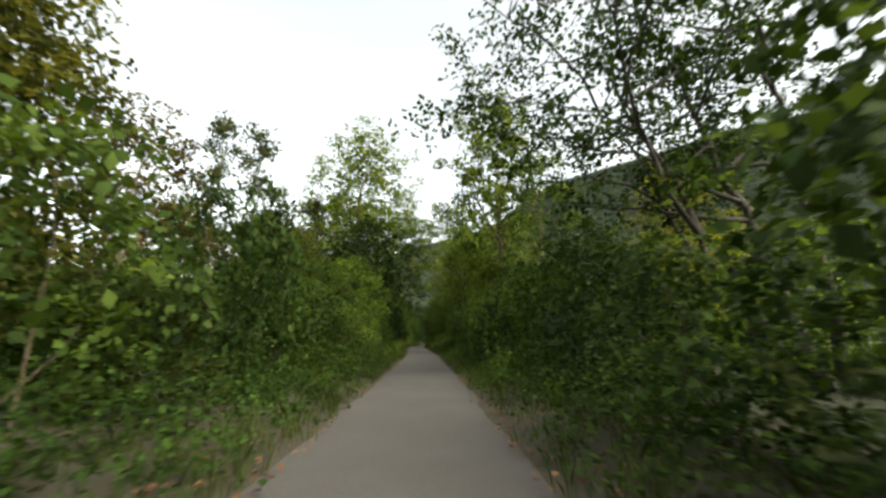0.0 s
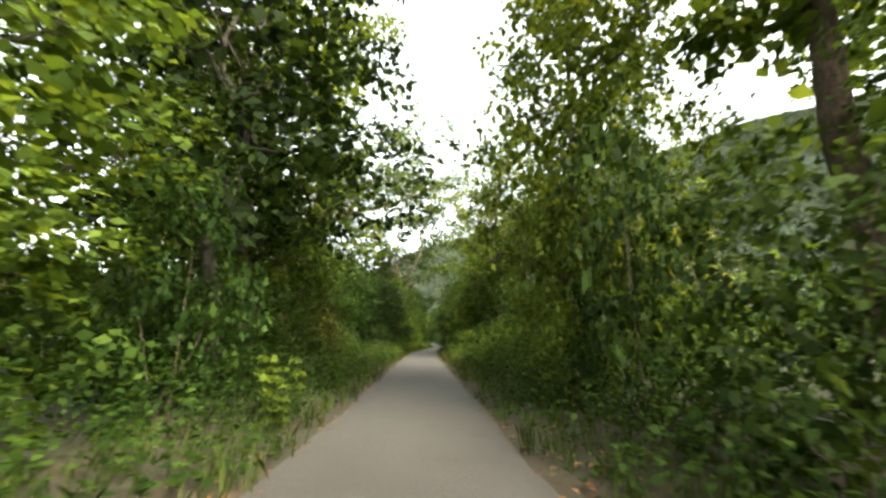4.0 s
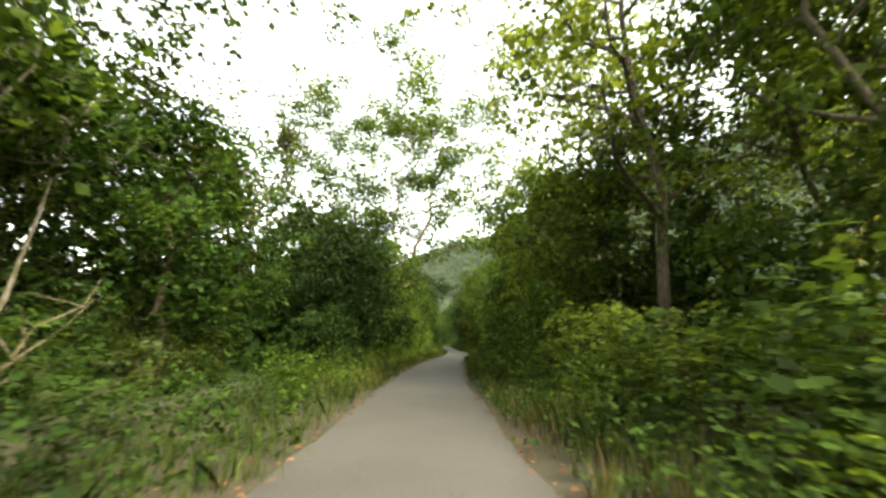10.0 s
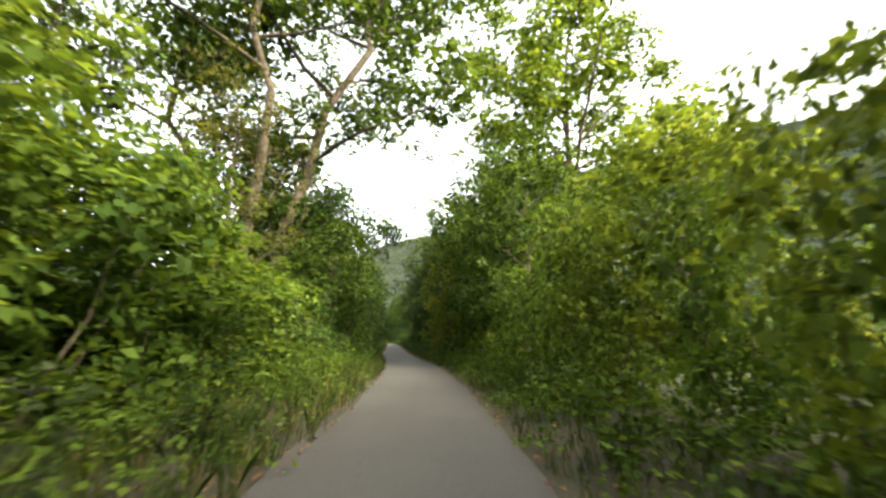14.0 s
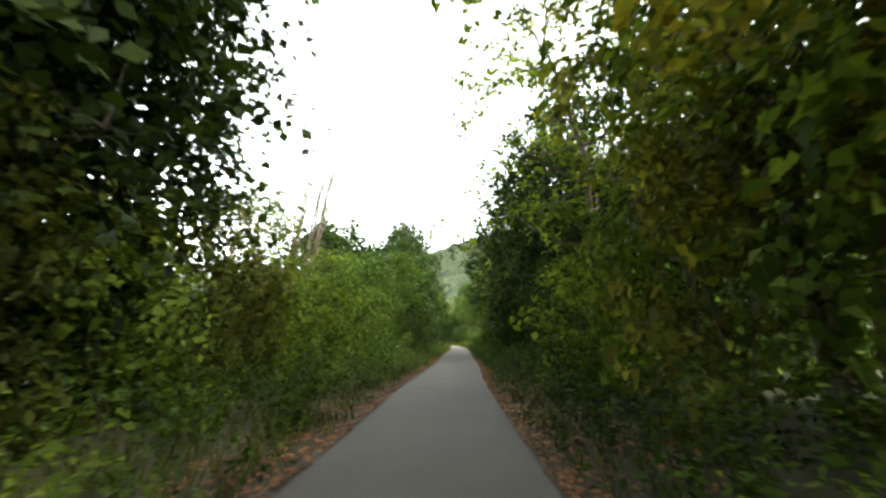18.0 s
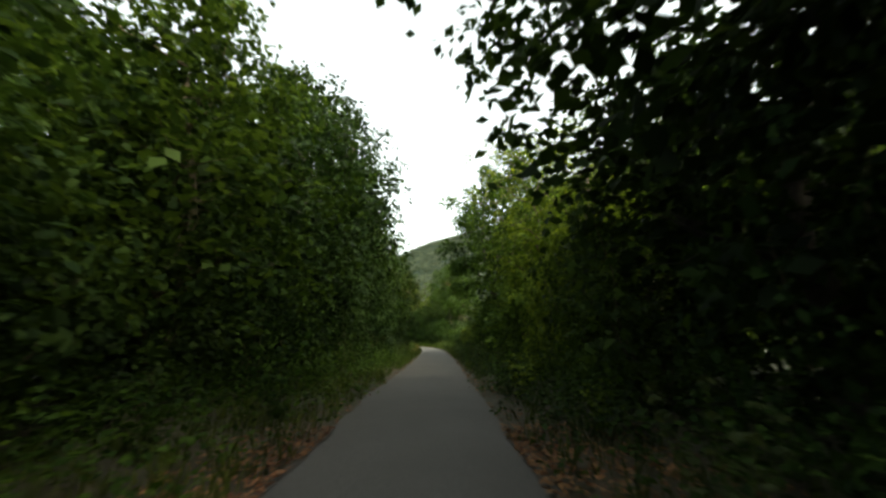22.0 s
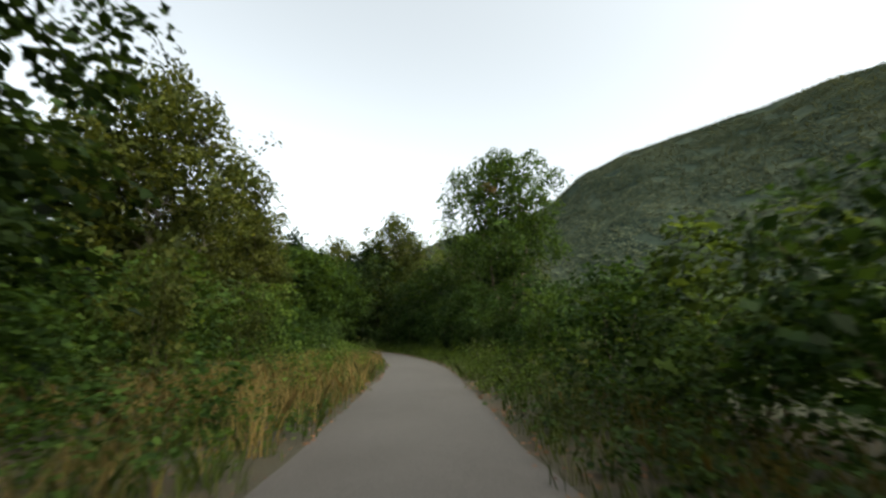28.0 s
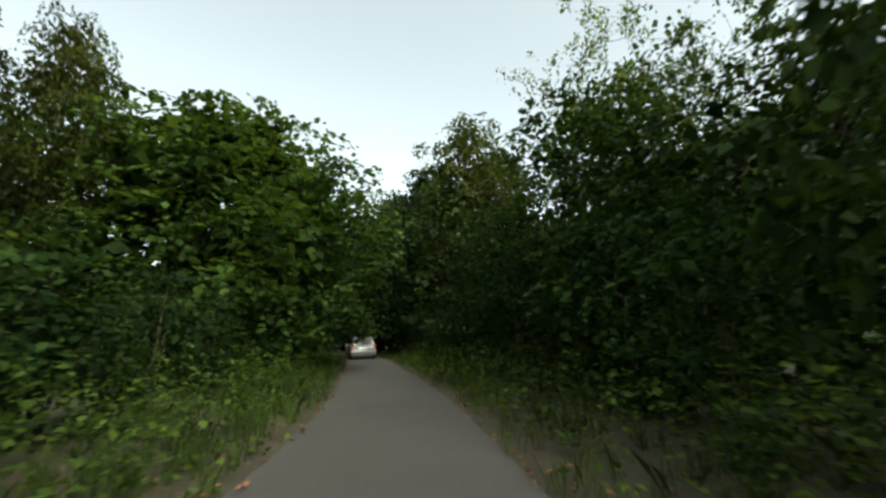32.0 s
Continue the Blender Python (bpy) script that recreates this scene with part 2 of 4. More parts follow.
def clumped(clumps, count, size, rng, flat=0.75, spray=9):
    """Spots, outward ways and sizes of about count leaves on clumps (x, y, z, radius), set in flattish drooping sprays."""
    clumps = np.asarray(clumps, float)
    share = clumps[:, 3] ** 2
    n = max(1, count // spray)
    pick = rng.choice(len(clumps), n, p=share / share.sum())
    way = rng.normal(0, 1, (n, 3)) + (0, 0, 0.25)
    way /= np.linalg.norm(way, axis=1, keepdims=True)
    r = clumps[pick, 3] * rng.uniform(0.12, 1.0, n) ** 0.42
    hubs = clumps[pick, :3] + way * r[:, None] * (1, 1, flat)
    tilt = way * 0.75 + rng.normal(0, 0.3, (n, 3)) + (0, 0, 0.55)
    tilt /= np.linalg.norm(tilt, axis=1, keepdims=True)
    u = np.cross(tilt, rng.normal(0, 1, (n, 3)))
    u /= np.linalg.norm(u, axis=1, keepdims=True) + 1e-9
    v = np.cross(tilt, u)
    hubs, tilt, u, v = (np.repeat(q, spray, 0) for q in (hubs, tilt, u, v))
    k = n * spray
    long, cross = rng.uniform(-2.4, 2.4, (k, 1)) * size, rng.normal(0, 0.95, (k, 1)) * size
    spots = hubs + u * long + v * cross - tilt * (0.10 * (long ** 2 + cross ** 2) / size + rng.normal(0, 0.12, (k, 1)) * size)
    return spots, tilt, size * rng.uniform(0.65, 1.35, k)


def filled(clumps, count, size, rng, share, coarse=1.8):
    """As clumped, with a share of coarser sprays deep inside that keep the clumps from being see-through."""
    a = clumped(clumps, int(count * (1 - share)), size, rng)
    inner = [(x, y, z, r * 0.62) for x, y, z, r in clumps]
    b = clumped(inner, int(count * share), size * coarse, rng)
    return [np.concatenate(p) for p in zip(a, b)]


def tube(path, radii, sides=7):
    """Rings along a path: verts and quads of a tapering limb, closed at its tip."""
    path = [Vector(p) for p in path]
    verts, faces = [], []
    for i, (p, r) in enumerate(zip(path, radii)):
        d = (path[min(i + 1, len(path) - 1)] - path[max(i - 1, 0)]).normalized()
        a = d.orthogonal().normalized() if abs(d.z) < 0.9 else Vector((1, 0, 0)).cross(d).normalized()
        b = d.cross(a)
        for k in range(sides):
            q = 2 * math.pi * k / sides
            verts.append(p + (a * math.cos(q) + b * math.sin(q)) * r * (1 + 0.08 * math.sin(3 * q + i)))
        if i:
            o = (i - 1) * sides
            faces += [(o + k, o + (k + 1) % sides, o + sides + (k + 1) % sides, o + sides + k) for k in range(sides)]
    faces.append(tuple(range(len(verts) - sides, len(verts))))
    return verts, faces


def joined(pieces):
    verts, faces = [], []
    for v, f in pieces:
        n = len(verts)
        verts += v
        faces += [tuple(i + n for i in q) for q in f]
    return verts, faces


def wander(a, b, steps, loose, rng):
    """A slightly crooked way from a to b."""
    a, b = np.array(a, float), np.array(b, float)
    out = []
    for i in range(steps + 1):
        f = i / steps
        out.append(tuple(a + (b - a) * f + rng.normal(0, loose, 3) * math.sin(math.pi * min(f * 0.5 + 0.1, 1)) * (0 if i == 0 else 1)))
    return out


def crown_shell(number, height, spread, clear, spire, lean, clump, rng):
    """Clumps over the outside of an uneven egg-shaped crown, and a core of sprays within it."""
    shell, core = [], []
    base = clear * 0.75
    bumps = rng.uniform(0, 6.28, 4)
    for i in range(number):
        f = (i + 0.5) / number
        a = i * 2.39996 + rng.uniform(-0.25, 0.25)
        z = base + (height - base) * f
        wide = (1 - spire) * math.sqrt(max(0.0, 1 - (2 * f ** 0.85 - 1) ** 2)) + spire * (1 - f) * 1.15
        wide *= 1 + 0.14 * math.sin(2 * a + bumps[0] + 3 * f) + 0.11 * math.sin(3 * a + bumps[1] - 7 * f) + 0.08 * math.sin(9 * f + bumps[2])
        r = spread * wide * rng.uniform(0.74, 1.0)
        x, y = lean[0] * z + math.cos(a) * r, lean[1] * z + math.sin(a) * r
        c = clump * rng.uniform(0.5, 1.0) * (0.55 + 0.45 * wide)
        shell.append((x, y, z - 0.5 * c, c))
        core.append((lean[0] * z + math.cos(a) * r * 0.55, lean[1] * z + math.sin(a) * r * 0.55, base + (z - base) * 0.9, clump * 0.8))
    return shell, core


def make_tree(name, label, seed, height, spread, clear, leaf, bark, count, size, girth=None, lean=(0, 0), limbs=9, clump=0.95, forks=1, spire=0.0, group="", fill=0.1, dense=0, loose=0.016, arms=(), core_size=1.7, taper=0.9):
    """A tree at the origin: trunk or trunks, limbs with side branches, a crown of clumped leaves.
    dense: clumps that close the crown round the limbs; clear: height of the lowest limb; spread: the crown's radius; spire: 0 round, 1 pointed;
    loose: how crooked the trunk is; arms: great limbs as (height, way in degrees, reach, rise); taper: how much thinner the trunk ends."""
    rng = np.random.default_rng(seed)
    tree = tagged(new(name), label, "tree", group)
    girth = girth or 0.011 * height + 0.05
    clumps = []
    for f in range(forks):
        ang = 2.4 * f + rng.uniform(0, 1)
        out = 0.16 * height * (f > 0 or forks > 1)
        top = (lean[0] * height + math.cos(ang) * out, lean[1] * height + math.sin(ang) * out, height * ((0.8 if dense else 0.9) - 0.08 * f))
        foot = (0.25 * f * math.cos(ang), 0.25 * f * math.sin(ang), -0.25)
        way = wander(foot, top, 9, loose * height, rng)
        g = girth * (1 if f == 0 else 0.7)
        radii = [g * (1.35 if i == 0 else 1.0) * (1 - taper * (i / 9)) + 0.012 for i in range(10)]
        v, q = tube(way, radii, 9)
        child("trunk", mesh_of("trunk", v, q, BARK[bark], True), tree)
        way = np.array(way)
        for i in range(limbs // forks + (len(arms) if f == 0 else 0)):
            arm = arms[i - limbs // forks] if i >= limbs // forks else None
            h = clear + (height * 0.86 - clear) * ((i + rng.uniform(0, 0.8)) / (limbs // forks))
            h = arm[0] if arm else h
            k = np.interp(h, way[:, 2], np.arange(10))
            start = np.array([np.interp(k, np.arange(10), way[:, j]) for j in range(3)])
            f01 = (h - clear) / max(height - clear, 0.1)
            reach = spread * ((1 - spire) * math.sqrt(max(0.1, 1 - (f01 * 1.08 - 0.38) ** 2 * 1.7)) + spire * (1.05 - f01)) * rng.uniform(0.7, 1.05)
            a = i * 2.4 + rng.uniform(-0.5, 0.5) + f
            reach *= 0.68 if dense else 1.0
            end = start + (math.cos(a) * reach, math.sin(a) * reach, reach * rng.uniform(0.35, 0.85))
            end[2] = min(end[2], height * (0.8 if dense else 0.97))
            if arm:
                end = start + (math.cos(radians(arm[1])) * arm[2], math.sin(radians(arm[1])) * arm[2], arm[3])
                reach = 0.5 * arm[2]
            lw = np.array(wander(start, end, 5, 0.05 * reach, rng))
            lr = g * (1 - 0.85 * h / height) * 0.55 + 0.01
            pieces = [tube(lw, [lr * (1 - 0.82 * j / 5) + 0.006 for j in range(6)], 6)]
            for j in range(2, 6):
                for _ in range(2):
                    tip = lw[j] + rng.normal(0, 1, 3) * (0.30 * reach, 0.30 * reach, 0.2 * reach) + (0, 0, 0.12 * reach)
                    pieces.append(tube(wander(lw[j], tip, 3, 0.05, rng), [0.012 + 0.25 * lr, 0.012, 0.009, 0.005], 4))
                    clumps.append((*tip, clump * rng.uniform(0.5, 1.0)))
                clumps.append((*(lw[j] + rng.normal(0, 0.15, 3)), clump * rng.uniform(0.55, 0.95)))
            child("limb", mesh_of("limb", *joined(pieces), BARK[bark], True), tree)
        for _ in range(3):
            clumps.append((*(np.array(top) + rng.normal(0, 0.06 * spread + 0.15, 3)), clump * rng.uniform(0.5, 0.8)))
    if dense:
        shell, core = crown_shell(dense, height, spread, clear, spire, lean, clump, rng)
        sets = (clumped(shell, int(count * 0.62), size, rng), clumped(clumps, int(count * 0.14), size, rng), clumped(core, int(count * 0.24), size * core_size, rng))
        spots, way, sizes = [np.concatenate(p) for p in zip(*sets)]
    else:
        spots, way, sizes = filled(clumps, count, size, rng, fill)
    child("crown", leaves("crown", spots, way, sizes, LEAF[leaf], rng), tree)
    return tree


def make_bush(name, label, seed, height, radius, leaf, count, size, group="", bark="brown", lumps=26):
    """A bush at the origin: stems and a dome of leafy lumps from the ground up."""
    rng = np.random.default_rng(seed)
    bush = tagged(new(name), label, "bush", group)
    clumps = []
    for i in range(lumps):
        h = height * (i + rng.uniform(0, 1)) / lumps * 0.9 + 0.12
        f = h / height
        r = radius * math.sqrt(max(0.05, 1 - max(0, f - 0.45) ** 2 / 0.36)) * rng.uniform(0.35, 0.95)
        a = i * 2.4 + rng.uniform(-0.6, 0.6)
        clumps.append((math.cos(a) * r, math.sin(a) * r, h, rng.uniform(0.28, 0.5) * radius))
    for i in range(5):
        a = rng.uniform(0, 6.28)
        clumps.append((math.cos(a) * radius * 0.3, math.sin(a) * radius * 0.3, height * rng.uniform(0.92, 1.12), 0.16 * radius))
    for i in range(3):
        c = clumps[len(clumps) // 2 + 4 * i]
        v, q = tube(wander((0.15 * math.cos(i * 2), 0.15 * math.sin(i * 2), -0.1), c[:3], 4, 0.08, rng), [0.024, 0.02, 0.016, 0.012, 0.007], 5)
        child("stem", mesh_of("stem", v, q, BARK[bark], True), bush)
    spots, way, sizes = filled(clumps, count, size, rng, 0.24, 1.6)
    spots[:, 2] = np.abs(spots[:, 2])
    child("foliage", leaves("foliage", spots, way, sizes, LEAF[leaf], rng), bush)
    return bush


PLACED = set()


def set_at(ob, x, y, turn=0.0, wide=1.0, high=1.0, tip=0.0):
    """Stands a plant there: the one that was built the first time, copies after that."""
    m = pose(x, y, 0, tip, 0, turn) @ Matrix.Diagonal((wide, wide, high, 1))
    if ob.name in PLACED:
        return copy_thing(ob, m @ Matrix.Diagonal((1 / ob.scale[0], 1 / ob.scale[1], 1 / ob.scale[2], 1)))
    PLACED.add(ob.name)
    ob.matrix_basis = m
    return ob


# ------------------------------------------------------------------ the lane's course
COURSE = ((-0.2, -40.0), (-0.2, -20.0), (-0.3, 0.0), (-0.7, 11.5), (-1.2, 21.9), (-1.8, 32.9), (-2.6, 41.9), (-3.6, 53.7), (-4.5, 65.4), (-4.7, 78.0),
          (-4.3, 88.8), (-4.5, 99.2), (-5.5, 108.8), (-6.5, 119.7), (-7.1, 130.5), (-8.0, 141.8), (-8.8, 154.0), (-9.7, 166.1), (-10.8, 177.7),
          (-12.3, 189.4), (-14.2, 199.8), (-17.1, 208.7), (-20.4, 216.0), (-25.8, 225.0), (-32.2, 234.8), (-41.0, 243.0), (-55.0, 249.0), (-75.0, 253.0))


@functools.lru_cache(maxsize=None)
def course(step=1.0):
    """The lane's centre as points about step apart, and the way it heads at each."""
    pts = np.array(COURSE)
    fine = []
    for i in range(1, len(pts) - 2):
        p0, p1, p2, p3 = pts[i - 1:i + 3]
        for k in range(24):
            u = k / 24
            fine.append(0.5 * (2 * p1 + (p2 - p0) * u + (2 * p0 - 5 * p1 + 4 * p2 - p3) * u * u + (3 * p1 - p0 - 3 * p2 + p3) * u ** 3))
    fine = np.array(fine)
    run = np.r_[0, np.cumsum(np.linalg.norm(np.diff(fine, axis=0), axis=1))]
    s = np.arange(0, run[-1], step)
    c = np.stack([np.interp(s, run, fine[:, j]) for j in range(2)], 1)
    d = np.gradient(c, axis=0)
    d /= np.linalg.norm(d, axis=1, keepdims=True)
    return s, c, d


def beside(s, lat):
    """The point lat metres to the right of the lane's centre, s metres along it."""
    run, c, d = course()
    p = np.array([np.interp(s, run, c[:, j]) for j in range(2)])
    w = np.array([np.interp(s, run, d[:, j]) for j in range(2)])
    return float(p[0] + w[1] * lat), float(p[1] - w[0] * lat)


def along(y):
    """How far along the lane its centre passes northing y."""
    run, c, _ = course()
    return float(np.interp(y, c[:, 1], run))


def at(y, lat):
    return beside(along(y), lat)


# ------------------------------------------------------------------ ground, lane, hills
RUN, CENTRE, HEAD = course()
LENGTH = float(RUN[-1])


def strip(name, lats, z, mat, s0=0.0, s1=None, step=0.5, rough=0.0, seed=0, smooth=True):
    """A band along the lane between lateral places, each a number or a function of s."""
    rng = np.random.default_rng(seed)
    ss = np.arange(s0, s1 if s1 else LENGTH, step)
    verts, faces = [], []
    w = len(lats)
    for s in ss:
        for lat, zz in zip(lats, z):
            q = lat(s) if callable(lat) else lat
            x, y = beside(s, q + rng.normal(0, rough))
            verts.append((x, y, zz))
    for i in range(len(ss) - 1):
        faces += [(i * w + k, i * w + k + 1, i * w + w + k + 1, i * w + w + k) for k in range(w - 1)]
    return new(name, mesh_of(name, verts, faces, mat, smooth))


def ground():
    n = 90
    xs = np.sinh(np.linspace(-6.2, 6.2, n)) * 9.0
    ys = np.sinh(np.linspace(-6.2, 6.2, n)) * 9.0 + 100
    verts = [(x, y, -0.03 + 0.0 * x) for y in ys for x in xs]
    faces = [(j * n + i, j * n + i + 1, j * n + n + i + 1, j * n + n + i) for j in range(n - 1) for i in range(n - 1)]
    tagged(new("ground", mesh_of("ground", verts, faces, SOIL)), "dark woodland soil under the trees", "ground", kind="structure")


def left_edge(s):
    return -1.3 - 0.13 * noise.noise((s * 0.35, 3.1, 0)) - 0.05 * noise.noise((s * 1.7, 0, 4))


def right_edge(s):
    pull = 0.9 * math.exp(-((s - 91.0) / 2.5) ** 2) + 1.2 * math.exp(-((s - 196.0) / 7.0) ** 2)
    return 1.3 + pull + 0.13 * noise.noise((s * 0.35, 9.1, 0)) + 0.05 * noise.noise((s * 1.7, 7, 4))


ground()
tagged(strip("road", (left_edge, -0.65, 0, 0.65, right_edge), (0.0, 0.025, 0.035, 0.025, 0.0), ASPHALT), "narrow worn grey asphalt lane", "road", kind="structure")
for side, name in ((-1, "verge_west"), (1, "verge_east")):
    edge = (lambda s: left_edge(s) + 0.12) if side < 0 else (lambda s: right_edge(s) - 0.12)
    lats = (edge, side * 2.7, side * 3.4, side * 5.5) if side > 0 else (side * 5.5, side * 3.4, side * 2.7, edge)
    z = (-0.012, 0.02, 0.08, 0.06)
    tagged(strip(name, lats, z if side > 0 else z[::-1], SHOULDER, rough=0.03, seed=5), "brown leaf-strewn earth shoulder beside the lane", "verge", kind="structure")


def skyline(az):
    """How high the hills stand above level, in degrees, towards each bearing from the lane."""
    return float(np.interp(az, (-180, -120, -60, -30, -12, -7.5, 0, 3.3, 10, 14, 20.5, 27, 36, 41, 48, 60, 90, 130, 180),
                           (9, 8, 8, 8, 11, 13.4, 15.6, 16.3, 18.5, 21.5, 24.0, 24.5, 25.2, 25.9, 25.2, 24, 20, 12, 9)))


def hills():
    verts, faces = [], []
    na, nr = 240, 26
    for i in range(na):
        az = -180 + 360 * i / na
        top = math.tan(radians(skyline(az)))
        for k in range(nr):
            f = k / (nr - 1)
            r = 420 + 1500 * f
            z = top * 1700 * (max(0.0, min(1.0, (r - 450) / 1250)) ** 1.15)
            if r > 1700:
                z -= (r - 1700) * 0.25
            z += (14 * noise.noise((az * 0.11, f * 5, 1)) + 5 * noise.noise((az * 0.5, f * 17, 2))) * (0.15 + f)
            a = radians(az)
            verts.append((-8 + math.sin(a) * r, 110 + math.cos(a) * r, z - 3))
    for i in range(na):
        for k in range(nr - 1):
            j = (i + 1) % na
            faces.append((i * nr + k, i * nr + k + 1, j * nr + k + 1, j * nr + k))
    tagged(new("hills", mesh_of("hills", verts, faces, HILL, True)), "long wooded hills rising beyond the trees, haze in their colour", "hill", kind="structure")


def slope_height(az, r):
    z = math.tan(radians(skyline(az))) * 1700 * (max(0.0, min(1.0, (r - 450) / 1250)) ** 1.15)
    f = (r - 420) / 1500
    return z - 3 + (14 * noise.noise((az * 0.11, f * 5, 1)) + 5 * noise.noise((az * 0.5, f * 17, 2))) * (0.15 + f)


def hill_woods(count=60000):
    """Tree crowns that cover the slopes beyond the lane, with haze in their colour."""
    rng = np.random.default_rng(77)
    spots = []
    while len(spots) < count:
        az, r = rng.uniform(-25, 62), math.sqrt(rng.uniform(440 ** 2, 1690 ** 2))
        if noise.noise((az * 0.35, r * 0.012, 3)) > -0.38:
            spots.append((-8 + math.sin(radians(az)) * r, 110 + math.cos(radians(az)) * r, slope_height(az, r) + rng.uniform(0.5, 7.0)))
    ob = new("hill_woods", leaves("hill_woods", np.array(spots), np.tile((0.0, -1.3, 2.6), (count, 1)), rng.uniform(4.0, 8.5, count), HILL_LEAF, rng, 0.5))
    tagged(ob, "green woods covering the hillside, haze in their colour", "woods", kind="stuff")


hills()
hill_woods()


# ------------------------------------------------------------------ plants to set out
def bush_set(leaf, text, first, n=3):
    return [make_bush("bush", text, first + i, 3.0, 1.5, leaf, 2500, 0.118, "bushes along the lane") for i in range(n)]


